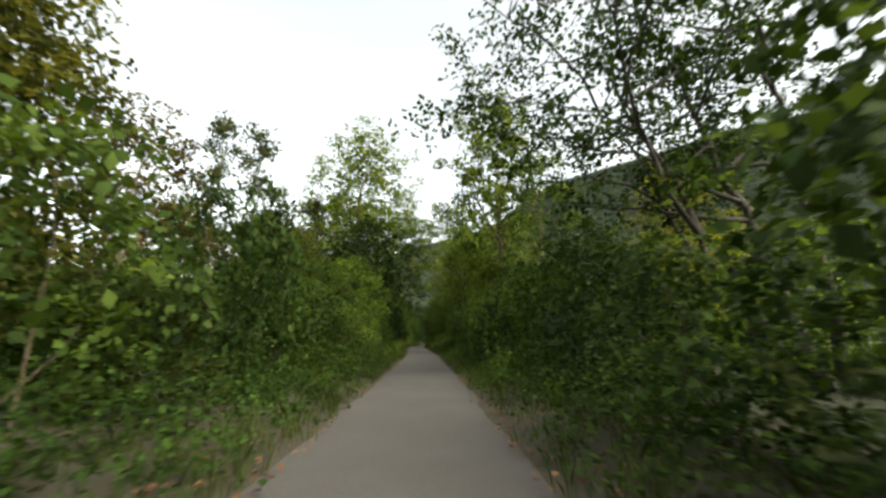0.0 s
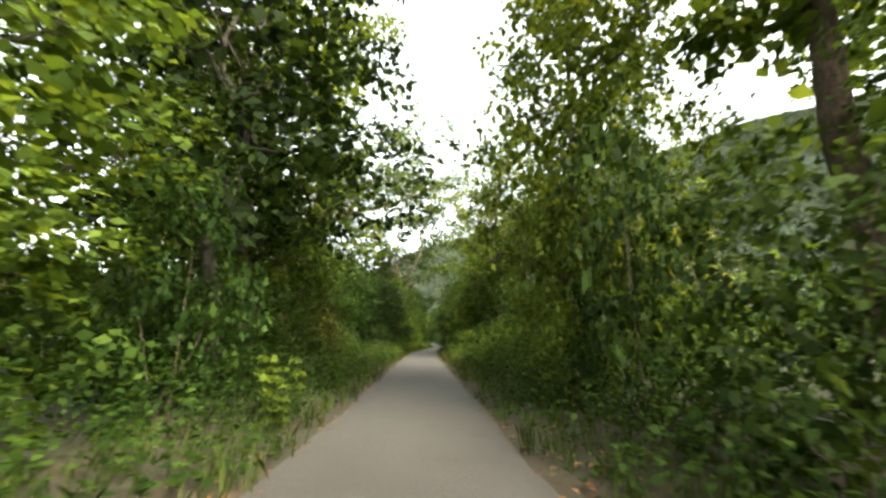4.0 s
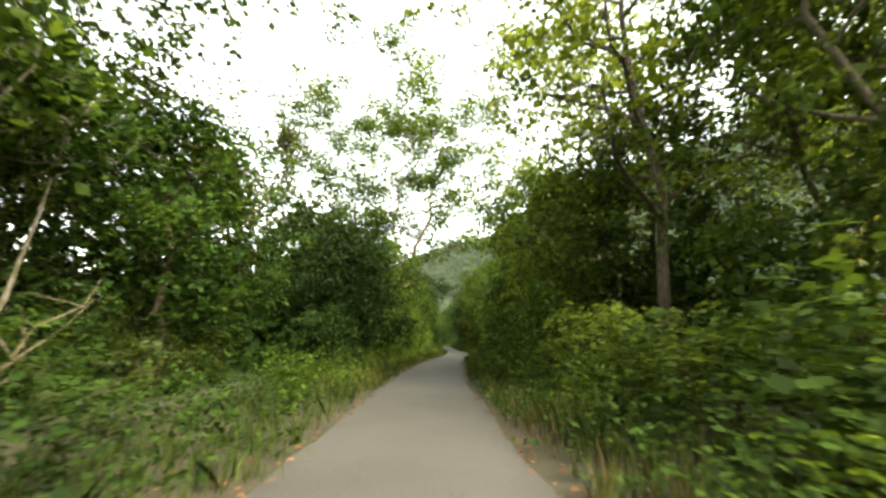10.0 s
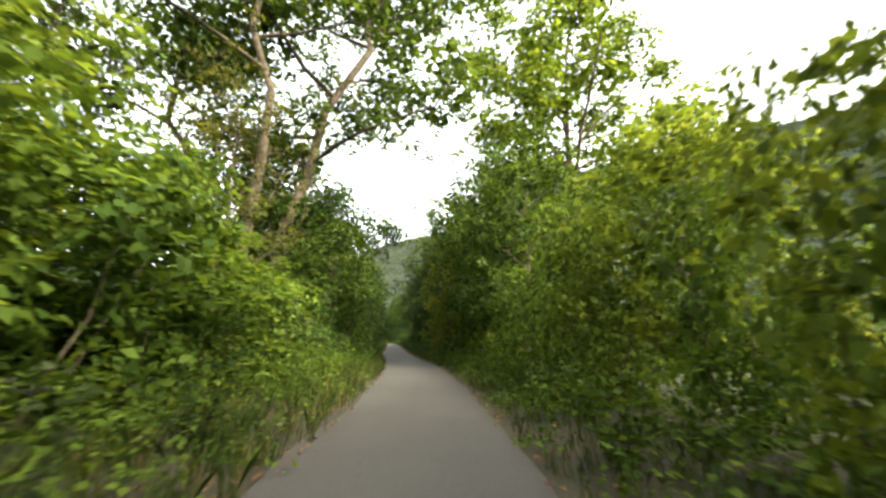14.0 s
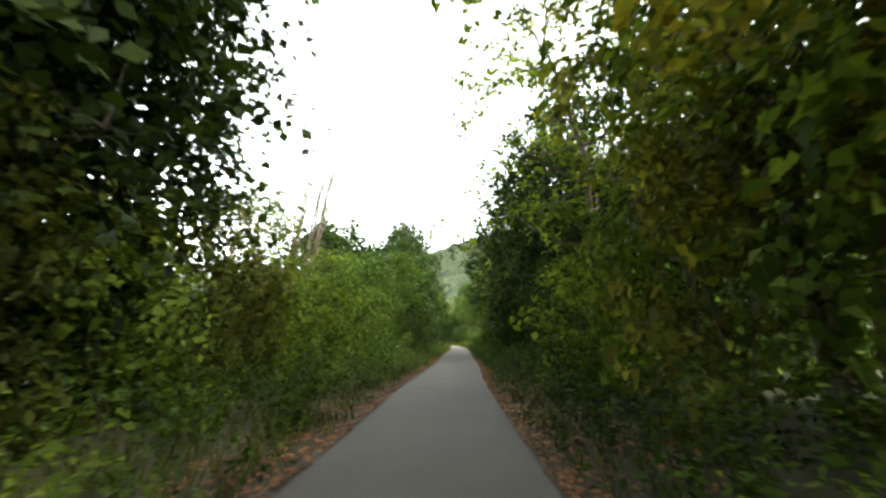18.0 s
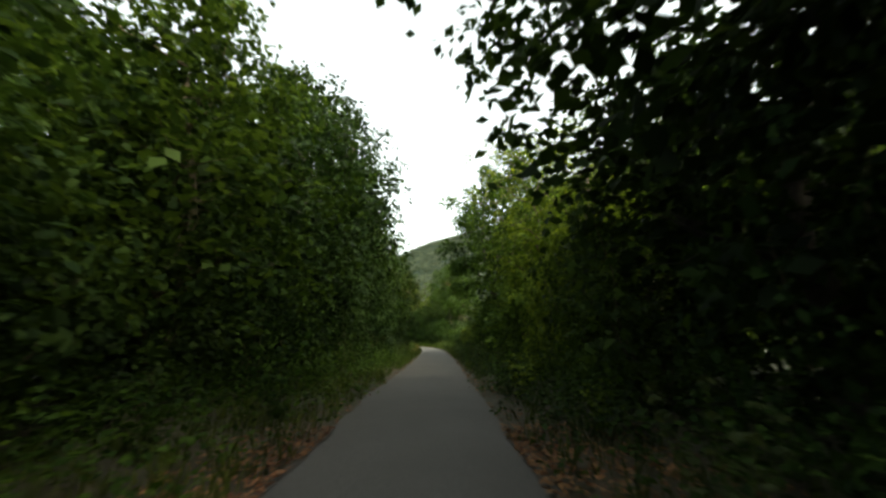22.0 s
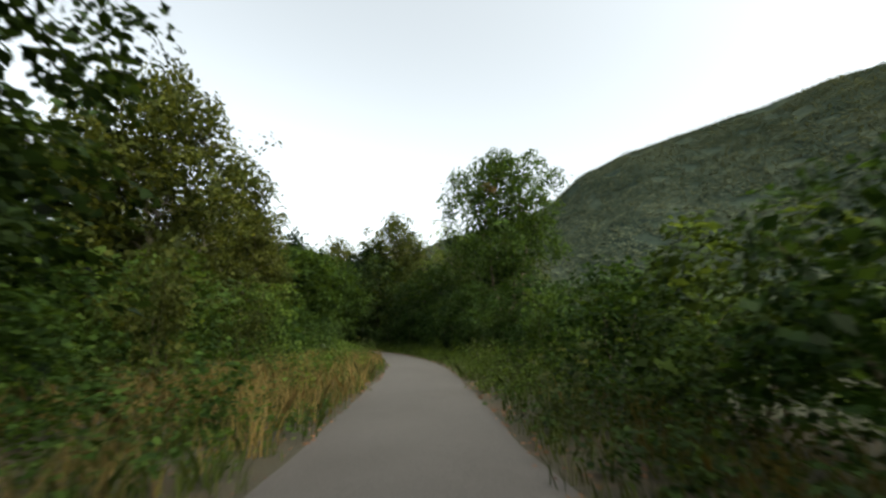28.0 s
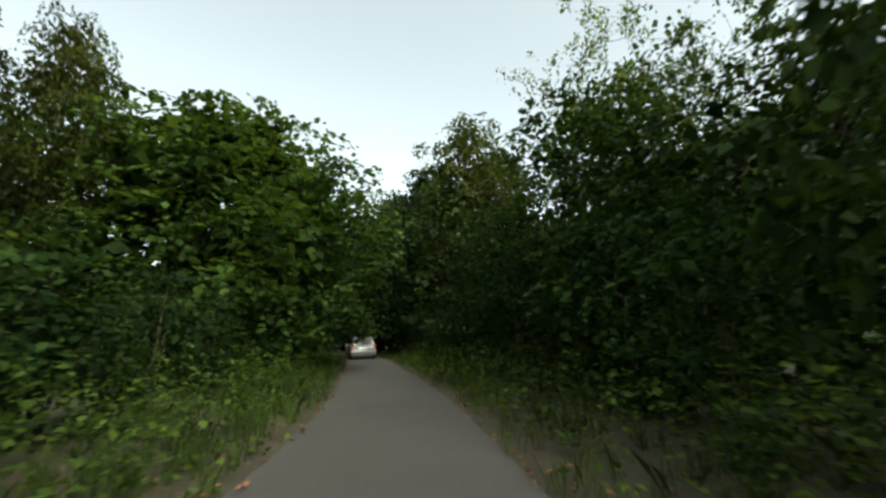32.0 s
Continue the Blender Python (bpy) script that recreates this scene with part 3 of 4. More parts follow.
BUSHES = {
    "green": bush_set("green", "leafy green roadside bush", 10),
    "fresh": bush_set("fresh", "bright yellow-green roadside bush", 20),
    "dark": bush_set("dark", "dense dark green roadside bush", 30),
    "deep": bush_set("deep", "green roadside bush with shade in its leaf colour", 35),
    "olive": bush_set("olive", "dull olive-green roadside bush", 40),
    "rust": bush_set("rust", "bush with rusty brown withering leaves", 45, 1),
}
WOODS = "trees along the lane"
TREES = {
    "green": [make_tree("tree", "round-crowned green broadleaf tree", 50 + i, 13, 4.2, 2.6, "green", "brown", 9800, 0.205, group=WOODS, limbs=9, clump=1.0, dense=110) for i in range(2)],
    "deep": [make_tree("tree", "green dense broadleaf tree with shade in its leaf colour", 55 + i, 13, 4.2, 1.8, "deep", "brown", 11000, 0.21, group=WOODS, limbs=9, clump=1.1, dense=120) for i in range(2)],
    "dome": [make_tree("tree", "low dense tree with a round leafy dome", 57, 11, 5.2, 1.0, "green", "dark", 24000, 0.22, group=WOODS, limbs=10, clump=1.2, dense=190, core_size=2.2)],
    "dark": [make_tree("tree", "dense dark green broadleaf tree", 60 + i, 13, 4.0, 1.6, "dark", "dark", 11500, 0.21, group=WOODS, limbs=9, clump=1.1, dense=120) for i in range(2)],
    "fresh": [make_tree("tree", "bright yellow-green broadleaf tree", 70 + i, 13, 4.0, 2.6, "fresh", "grey", 9500, 0.205, group=WOODS, limbs=9, clump=0.95, dense=100) for i in range(2)],
    "olive": [make_tree("tree", "dull olive-green broadleaf tree", 80 + i, 13, 4.0, 1.8, "olive", "grey", 15500, 0.2, group=WOODS, limbs=9, clump=1.0, dense=110) for i in range(2)],
    "yellow": [make_tree("tree", "thin tree with a backlit glow in its yellow leaf colour", 90, 13, 3.6, 3.0, "yellow", "grey", 6500, 0.19, group=WOODS, limbs=10, clump=0.9, dense=60)],
    "rust": [make_tree("tree", "tree with rusty withering leaves", 95, 12, 3.2, 2.0, "rust", "grey", 5500, 0.17, group=WOODS, limbs=9, dense=50, clump=0.8)],
    "lean": [make_tree("tree", "slender leaning tree with a bare lower trunk", 100 + i, 15, 2.8, 6.0, "fresh", "brown", 5200, 0.2, girth=0.13, lean=(-0.16, 0.03), limbs=11, clump=0.9, group=WOODS) for i in range(3)],
    "slim": [make_tree("tree", "tall slender sparse tree", 110 + i, 25, 2.3, 9.0, "grey", "grey", 4200, 0.25, girth=0.17, limbs=15, clump=0.8, spire=0.3, group=WOODS) for i in range(2)],
    "airy": [make_tree("tree", "very tall forked tree with an airy crown", 130, 32, 7.5, 8.0, "green", "brown", 52000, 0.215, girth=0.24, limbs=30, forks=3, clump=1.5, fill=0.06, group=WOODS)],
    "lone": [make_tree("tree", "lone green tree with a fan of bare limbs under its crown", 135, 14.5, 5.0, 7.4, "green", "brown", 19000, 0.2, girth=0.2, limbs=12, forks=3, clump=1.1, dense=150, group=WOODS)],
    "great": [make_tree("tree", "great old tree with a thick reddish trunk and long limbs", 137, 20, 6.0, 6.5, "green", "red", 23000, 0.19, girth=0.43, limbs=19, clump=1.1, fill=0.06, group=WOODS, loose=0.004, lean=(-0.13, 0), taper=0.62, arms=((7.4, 14, 10.5, 4.6), (6.0, -20, 5.0, -0.6), (10.4, -8, 9.5, 3.2), (9.6, 30, 8.5, 3.5)))],
    "veil": [make_tree("tree", "slender dull green tree with an airy see-through crown", 160 + i, 14, 4.2, 2.4, "olive" if i else "green", "brown", 6000, 0.18, girth=0.13, limbs=18, clump=0.85, fill=0.05, group=WOODS) for i in range(2)],
    "ash": [make_tree("tree", "slender yellow-green tree with feathery airy foliage", 170 + i, 15, 4.0, 3.4, "fresh", "brown", 6500, 0.17, girth=0.13, limbs=20, forks=2 - i, clump=0.85, fill=0.05, group=WOODS) for i in range(2)],
    "tall": [make_tree("tree", "tall green tree with a full crown", 121, 25, 5.0, 4.0, "fresh", "brown", 15500, 0.21, girth=0.3, limbs=16, clump=1.15, dense=115, group=WOODS)],
    "arch": [make_tree("tree", "thin tree arching over the lane with feathery leaves", 180, 8.0, 2.3, 5.0, "green", "brown", 4600, 0.13, girth=0.05, loose=0.006, lean=(0.3, 0), limbs=8, clump=0.75, arms=((5.4, 8, 3.2, 1.7), (6.0, -14, 3.4, 1.5), (6.6, 20, 3.0, 1.0)), fill=0.03, group=WOODS)],
    "fan": [make_tree("tree", "many-stemmed dark tree spreading over the lane", 205, 12, 5.2, 5.2, "deep", "dark", 16500, 0.16, girth=0.18, lean=(-0.2, 0.0), limbs=20, forks=5, clump=1.05, fill=0.0, loose=0.007, group=WOODS, arms=((4.4, 176, 4.4, 0.6), (5.0, 190, 5.2, 1.6)))],
    "forked": [make_tree("tree", "tall forked tree with a bare trunk and yellow-green crown", 206, 24, 5.6, 8.6, "fresh", "red", 15500, 0.24, girth=0.27, limbs=14, clump=1.15, fill=0.08, dense=46, loose=0.006, group=WOODS,
                         arms=((9.5, 200, 4.0, 6.5), (9.7, 20, 4.2, 7.5), (10.6, 110, 3.6, 7.0), (11.5, -70, 3.8, 6.0)))],
    "shade": [make_tree("tree", "dark green tree with a bare trunk under its crown", 207, 13, 4.2, 5.0, "dark", "dark", 8200, 0.2, girth=0.17, limbs=11, clump=1.1, dense=70, group=WOODS)],
    "limbed": [make_tree("tree", "straight roadside tree with one long level limb", 208, 18, 4.4, 9.5, "fresh", "brown", 6500, 0.19, girth=0.24, limbs=12, clump=0.95, fill=0.05, loose=0.004, group=WOODS, arms=((8.8, 135, 7.0, -0.4), (9.6, 60, 4.0, 3.0)))],
    "coppice": [make_tree("tree", "green tree with several dark bare stems from one foot", 209, 15, 4.6, 5.0, "green", "dark", 14500, 0.18, girth=0.2, limbs=24, forks=4, clump=1.05, fill=0.04, dense=30, loose=0.008, group=WOODS)],
    "far": [make_tree("tree", "dark dense broadleaf tree at the end of the lane", 190, 13, 4.2, 1.2, "dark", "dark", 4500, 0.34, group=WOODS, limbs=6, clump=1.2, dense=70)],
}
STEMS = [make_tree("sapling", "thin pale-stemmed sapling with few leaves", 140 + i, 7.5, 1.3, 4.2, "green", "grey", 900, 0.17, girth=0.045, loose=0.008, lean=(0.12 - 0.1 * i, 0), limbs=5, clump=0.5, group="saplings by the lane") for i in range(2)]


def tree(kind, x, y, h, r=None, turn=None, n=0):
    """Stands a tree of that kind, height and crown radius at (x, y)."""
    base = TREES[kind][n % len(TREES[kind])]
    high, wide = NATURAL[kind]
    turn = (x * 37 + y * 61) % 360 if turn is None else turn
    return set_at(base, x, y, turn, (r or wide * h / high) / wide, h / high)


NATURAL = {"green": (13, 4.2), "dark": (13, 4.0), "fresh": (13, 4.0), "olive": (13, 4.0), "yellow": (13, 3.6), "rust": (12, 3.2),
           "lean": (15, 2.8), "slim": (25, 2.3), "airy": (32, 7.5), "lone": (14.5, 5.0), "deep": (13, 4.2), "dome": (11, 5.2), "great": (20, 6.0), "veil": (14, 4.2), "ash": (15, 4.0), "tall": (25, 5.0), "arch": (8, 2.3), "far": (13, 4.2), "fan": (12, 5.2), "forked": (24, 5.6), "shade": (13, 4.2), "limbed": (18, 4.4), "coppice": (15, 4.6)}


def hedge(side, y0, y1, lat, h, kinds, gap=2.35, spread=1.08, seed=0):
    """A row of bushes about lat metres from the lane's centre on that side, h high."""
    rng = np.random.default_rng(seed + 500 + int(y0 * 7) + 3000 * (side > 0))
    kinds = kinds.split()
    y = y0 + rng.uniform(0, 0.6)
    while y < y1:
        w = spread * rng.uniform(0.62, 1.18)
        x, yy = at(y, side * (lat - 0.25 + (w - 1) * 1.3 + rng.uniform(-0.2, 0.7)))
        pick = BUSHES[kinds[rng.integers(len(kinds))]]
        set_at(pick[rng.integers(len(pick))], x, yy, rng.uniform(0, 360), w, h / 3.0 * rng.uniform(0.62, 1.2))
        y += gap * rng.uniform(0.85, 1.15)


# ------------------------------------------------------------------ bushes beside the lane
W, E = -1, 1
hedge(W, -14, 8, 4.6, 3.6, "green olive")
hedge(W, 8, 24, 4.5, 4.2, "green green deep", spread=1.15)
hedge(W, 24, 27, 4.5, 3.4, "fresh green", spread=1.15)
hedge(W, 27, 36, 4.5, 3.8, "fresh fresh green")
hedge(W, 36, 47, 4.6, 2.6, "olive green olive")
hedge(W, 47, 57, 5.8, 1.8, "olive olive green")
hedge(W, 57, 62, 9.0, 4.6, "green olive", spread=1.2)
hedge(W, 57, 64, 7.0, 2.2, "green green olive")
hedge(W, 65, 74, 4.2, 3.8, "deep green")
hedge(W, 74, 94, 4.2, 3.6, "fresh fresh green")
hedge(W, 94, 103, 4.6, 2.8, "green deep green")
hedge(W, 103, 112, 6.6, 1.7, "green deep")
hedge(W, 112, 126, 4.8, 3.7, "green fresh olive")
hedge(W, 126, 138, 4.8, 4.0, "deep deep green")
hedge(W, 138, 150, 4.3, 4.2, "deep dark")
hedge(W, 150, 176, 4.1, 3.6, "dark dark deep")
hedge(W, 176, 186, 5.0, 2.6, "green olive")
hedge(W, 188, 206, 6.8, 3.1, "olive olive green")
hedge(W, 206, 214, 4.8, 2.6, "green deep")
hedge(W, 214, 236, 4.8, 2.6, "dark deep")
hedge(E, -14, 4, 4.3, 3.6, "green deep")
hedge(E, 4, 14, 4.4, 2.5, "dark deep dark")
hedge(E, 14, 24, 4.5, 4.1, "deep dark green", spread=1.1)
hedge(E, 24, 38, 4.0, 4.4, "green deep fresh", spread=1.1)
hedge(E, 38, 46, 4.0, 3.2, "fresh green fresh")
hedge(E, 46, 62, 4.4, 1.9, "fresh green fresh")
hedge(E, 48, 66, 8.5, 4.4, "fresh fresh green", spread=1.2)
hedge(E, 62, 80, 3.9, 4.4, "fresh green fresh", spread=1.1)
hedge(E, 80, 100, 4.2, 4.4, "fresh green fresh", spread=1.1)
hedge(E, 100, 122, 4.3, 4.4, "olive fresh fresh", spread=1.1)
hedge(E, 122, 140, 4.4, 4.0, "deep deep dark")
hedge(E, 140, 145, 4.2, 3.6, "deep", spread=1.1)
hedge(E, 145, 150, 4.2, 4.0, "fresh green", spread=1.1)
hedge(E, 150, 166, 4.2, 4.2, "fresh green green", spread=1.1)
hedge(E, 166, 182, 4.8, 2.6, "green fresh olive")
hedge(E, 182, 206, 4.9, 2.7, "deep deep green", spread=1.1)
hedge(E, 206, 214, 4.4, 4.2, "dark deep")
hedge(E, 214, 236, 4.3, 3.2, "dark deep")

# ------------------------------------------------------------------ single trees, in the lane's order
tree("fan", 9.8, 10.5, 13.0, 5.9, turn=0)
tree("green", 12.0, -3.0, 10, 4.0)
tree("yellow", 12.0, 19.0, 11.0, 3.0)
tree("rust", -14.6, 17.0, 13.0, 3.4)
tree("olive", -11.5, 8.0, 12.0, 3.6)
tree("olive", -16.0, 22.0, 10.0, 3.4, n=1)
tree("green", -8.8, 27.0, 7.0, 3.2)
tree("olive", -13.0, 28.0, 11.0, 3.6)
tree("olive", -10.4, 21.5, 8.5, 3.2, n=1)
tree("slim", -18.6, 37.0, 25, 2.3)
tree("slim", -23.4, 37.0, 27, 2.2, n=1)
tree("slim", -16.5, 45.0, 21, 2.4)
tree("fresh", -7.4, 31.0, 8.0, 3.2)
tree("tall", -9.0, 41.5, 27, 6.2)
tree("green", -9.4, 44.0, 8.5, 3.0)
tree("forked", 5.1, 33.5, 25, 5.8, turn=0)
tree("shade", -6.9, 36.6, 13.2, 4.8)
tree("fresh", 2.0, 37.0, 12.0, 2.9)
tree("deep", 7.2, 19.0, 7.4, 3.2)
tree("veil", 5.3, 20.8, 11.5, 2.6)
tree("fresh", 7.4, 25.5, 6.8, 3.0, n=1)
tree("green", 6.8, 31.5, 7.4, 3.0)
tree("yellow", 14.5, 24.0, 9.0, 3.2)
great = tree("great", -13.5, 55.6, 24, 7.2, turn=0)
climb = np.random.default_rng(310)
tufts = [(0.42 * math.cos(2.4 * i) - 0.144 * z, 0.42 * math.sin(2.4 * i), z, 0.34) for i, z in enumerate(np.linspace(0.6, 13.0, 46))]
child("climbing_leaves", leaves("climbing_leaves", *clumped(tufts, 1900, 0.13, climb), LEAF["olive"], climb), great, "dull climbing leaves round the trunk")
tree("veil", -14.4, 47.0, 15, 4.2)
tree("green", -11.6, 60.5, 8.5, 3.2)
tree("veil", -14.8, 63.5, 11, 4.0, n=1)
tree("olive", -16.4, 60.0, 10, 3.8)
tree("far", -13.4, 74.5, 11, 4.2)
for i, (x, y, h) in enumerate(((-17.0, 51.0, 13), (-20.0, 58.5, 15), (-15.5, 60.5, 12), (-22.5, 53.0, 16), (-18.5, 46.0, 14), (-24.0, 63.0, 15), (-16.5, 40.0, 11))):
    tree("veil", x, y, h, 4.2, n=i)
for x, y, h, n in ((9.4, 57.5, 16, 1), (8.3, 62.0, 15, 2), (11.0, 61, 17, 0), (14.7, 66.5, 18, 1)):
    tree("lean", x, y, h, turn=(x * 50) % 70 - 35, n=n)
tree("ash", 4.6, 69.0, 20, 5.0)
tree("green", 3.6, 63.8, 10.5, 3.4)
tree("ash", 2.4, 61.0, 20, 5.4, n=1)
tree("ash", 4.6, 55.4, 17, 4.0)
tree("limbed", 7.4, 52.5, 18, 4.4, turn=0)
tree("ash", 8.8, 49.6, 17, 4.0, n=1)
tree("yellow", 11.0, 57.0, 12, 3.8)
tree("yellow", 14.0, 60.0, 11, 4.2)
tree("yellow", 16.0, 66.0, 12, 4.2, turn=80)
tree("yellow", 12.0, 52.0, 9, 3.6, turn=200)
tree("airy", -13.6, 102.5, 38, 12.5)
tree("slim", -26.0, 92.0, 31, 3.2)
tree("veil", -20.0, 96.0, 17, 4.6)
tree("veil", -25.0, 101.0, 19, 5.0, n=1)
tree("veil", -12.6, 97.5, 12, 3.6, n=1)
tree("dark", -9.3, 68.4, 7.4, 2.7)
tree("olive", -17.6, 68.5, 12.5, 4.2)
tree("dark", -9.8, 72.5, 8.2, 3.0, n=1)
tree("green", -9.5, 79.0, 9.5, 3.6)
tree("fresh", -9.8, 88.5, 4.6, 3.0)
tree("fresh", -12.0, 86.0, 8.6, 3.6, n=1)
tree("veil", -15.5, 84.0, 10, 4.0)
tree("green", 2.6, 76.0, 13, 4.6)
tree("green", 1.4, 66.5, 9.5, 3.6, n=1)
tree("ash", 3.4, 83.0, 11, 3.8)
tree("veil", 6.0, 79.0, 14, 4.2)
tree("forked", 6.7, 107.8, 31, 8.6, turn=70)
tree("fresh", 1.8, 90.0, 7.0, 3.0)
tree("green", 0.4, 98.5, 11.5, 3.6, n=1)
tree("green", 0.2, 103.5, 12.5, 3.8)
tree("green", -9.0, 101.5, 7.5, 3.2)
tree("dark", -12.6, 112.0, 13.5, 4.6, n=1)
tree("green", -12.5, 104.5, 13.0, 4.6)
tree("dark", -16.5, 108.5, 13.5, 4.6)
tree("dark", -15.8, 115.5, 13.0, 4.2)
tree("dark", -13.6, 115.0, 12.5, 3.0)
tree("deep", -17.5, 114.0, 10.0, 4.2)
tree("ash", 1.2, 108.0, 13.0, 4.4)
tree("ash", 0.4, 115.0, 14.5, 4.6, n=1)
tree("ash", -0.5, 120.5, 14.0, 4.6)
tree("yellow", 0.4, 111.5, 13.0, 3.6)
tree("green", 4.8, 112.0, 13.0, 4.0)
tree("yellow", -0.8, 114.6, 14.0, 3.2, turn=150)
tree("dark", -0.2, 130.0, 16.5, 4.3)
tree("deep", 6.8, 127.0, 14.0, 4.4)
tree("veil", -17.5, 126.0, 9.5, 3.4)
tree("green", -14.5, 130.5, 6.6, 3.2)
tree("dark", -1.9, 140.0, 14.5, 5.2)
tree("dark", -1.3, 134.0, 15.5, 5.0, n=1)
tree("dark", 3.0, 124.0, 15.0, 4.4)
tree("ash", -3.2, 149.0, 11, 2.8)
tree("veil", 1.8, 150.0, 14, 3.6)


def dead_tree(x, y):
    """Bare upright stems from one stool, with a few twigs."""
    rng = np.random.default_rng(150)
    thing = tagged(new("dead_tree"), "bare dead tree with grey upright branches", "tree")
    thing.matrix_basis = pose(x, y, 0)
    for i in range(15):
        a, h = i * 0.9, 18.8 - 0.9 * (i % 5)
        way = wander((0.5 * math.cos(a), 0.5 * math.sin(a), -0.1), (1.3 * math.cos(a) + 2.4, 1.2 * math.sin(a), h), 8, 0.07, rng)
        pieces = [tube(way, [0.085 * (1 - 0.85 * k / 8) + 0.018 for k in range(9)], 6)]
        for k in range(3, 8):
            for _ in range(2):
                p, out = np.array(way[k]), rng.normal(0, 0.42, 2)
                pieces.append(tube(wander(p, p + (out[0] + 0.45, out[1], rng.uniform(1.2, 2.6)), 4, 0.06, rng), [0.024, 0.019, 0.014, 0.01, 0.005], 4))
        child("stem", mesh_of("stem", *joined(pieces), BARK["dark"], True), thing)


dead_tree(-20.8, 137.0)
set_at(BUSHES["rust"][0], -11.6, 118.0, 0, 0.7, 1.1)
tree("arch", -11.0, 109.9, 11.0, 3.0, turn=36)
tree("veil", -14.5, 122.5, 6.4, 2.8, n=1)
tree("deep", -14.0, 136.0, 7.5, 3.2)
tree("deep", -17.5, 138.0, 8.0, 3.6, n=1)
tree("deep", -17.0, 143.5, 9.5, 3.8)
tree("deep", -13.2, 141.5, 9.0, 3.4, n=1)
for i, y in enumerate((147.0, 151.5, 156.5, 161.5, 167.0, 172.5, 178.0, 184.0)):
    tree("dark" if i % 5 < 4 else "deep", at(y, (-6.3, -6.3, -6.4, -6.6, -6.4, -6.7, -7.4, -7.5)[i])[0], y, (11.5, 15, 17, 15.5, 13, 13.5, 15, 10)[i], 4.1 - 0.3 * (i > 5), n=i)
for i, y in enumerate((146.0, 152.0, 158.5)):
    tree("fresh" if i < 2 else "green", at(y, (6.9, 6.9, 6.2)[i])[0], y, (5.6, 9.0, 14.5)[i], 3.8, n=i)
tree("fresh", 0.4, 171.5, 16.5, 5.2)
tree("coppice", -3.9, 164.8, 15.5, 5.4)
tree("fresh", -3.6, 177.0, 6.5, 3.0)
tree("green", 1.5, 178.0, 9.5, 4.0)
lone = tree("lone", -9.2, 212.4, 16.9, 4.7)
spot = np.array(lone.matrix_basis.inverted() @ Vector((-10.6, 207.4, 11.8)))
withered = np.random.default_rng(300)
cluster = clumped([(*spot, 0.42), (spot[0] + 0.3, spot[1] - 0.2, spot[2] - 0.25, 0.3)], 130, 0.16, withered)
child("withered_leaves", leaves("withered_leaves", *cluster, LEAF["rust"], withered), lone, "cluster of withered orange leaves")
tree("deep", -11.6, 208.3, 5.2, 2.3)
tree("olive", -24.6, 239.2, 21.0, 5.0)
tree("olive", -22.6, 241.5, 18.5, 4.4, n=1)
tree("deep", -28.4, 241.5, 17.0, 4.6)
tree("olive", -40.0, 255.0, 22, 5.6, n=1)
tree("olive", -27.2, 198.0, 15.5, 4.6, n=1)
tree("olive", -30.5, 209.0, 16, 4.4)
tree("olive", -27.4, 206.5, 10.2, 3.2)
tree("olive", -31.0, 200.0, 13.5, 4.6, n=1)
tree("olive", -31.9, 215.3, 12.5, 1.9, n=1)
tree("dome", -30.2, 220.0, 10.8, 6.2)
tree("deep", -39.0, 219.0, 13.5, 5.0)
tree("dark", -19.5, 228.5, 8.5, 3.6)
tree("green", -13.8, 226.5, 13.5, 3.6)
tree("deep", -15.6, 221.0, 9.0, 3.6, n=1)
tree("deep", -10.6, 219.0, 8.5, 3.8)
tree("veil", -11.5, 224.0, 13.5, 3.0)
tree("ash", -15.6, 225.0, 14.0, 2.6)
tree("deep", -8.4, 202.0, 4.6, 2.5)
tree("deep", -5.6, 198.5, 3.8, 2.6, n=1)
tree("slim", -7.5, 219.0, 13.5, 2.0)
for x, y, n in ((-12.3, 55.2, 0), (-11.8, 55.9, 1), (-11.4, 55.0, 0), (-12.0, 56.6, 0), (-10.7, 107.2, 0), (-12.6, 109.0, 1)):
    set_at(STEMS[n], x, y, x * 90 % 50, 1.0, 1.0)

for side, y0, y1, lat, h in ((-1, 141.0, 186.0, 12.0, 13.0), (1, 137.0, 170.0, 13.5, 10.0), (-1, 74.0, 100.0, 14.5, 8.5), (-1, 192.0, 214.0, 19.0, 9.0)):
    for i, y in enumerate(np.arange(y0, y1, 5.2 if side < 0 else 7.5)):
        tree("far", *at(y, side * (lat + 1.2 * (i % 2))), h + 1.6 * (i % 3) - 1.6, 4.6, n=i)
for i, s in enumerate(np.arange(along(232.0), along(249.0), 3.6)):
    for side in (-1, 1):
        x, y = beside(s, side * (5.3 + 0.5 * (i % 2)))
        tree("far", x, y, 13.0 + (i * 7 % 4), 4.6, n=i)
for i in range(6):
    tree("far", -52.0 + 9.0 * i, 262.0 - 3.0 * abs(i - 3), 17.0 + i % 3, 5.0, n=i)

for i, plant in enumerate(p for group in (*BUSHES.values(), *TREES.values(), STEMS) for p in group):
    if plant.name not in PLACED:
        set_at(plant, -14.0 + 2.5 * i, 236.0 + i, 40 * i)


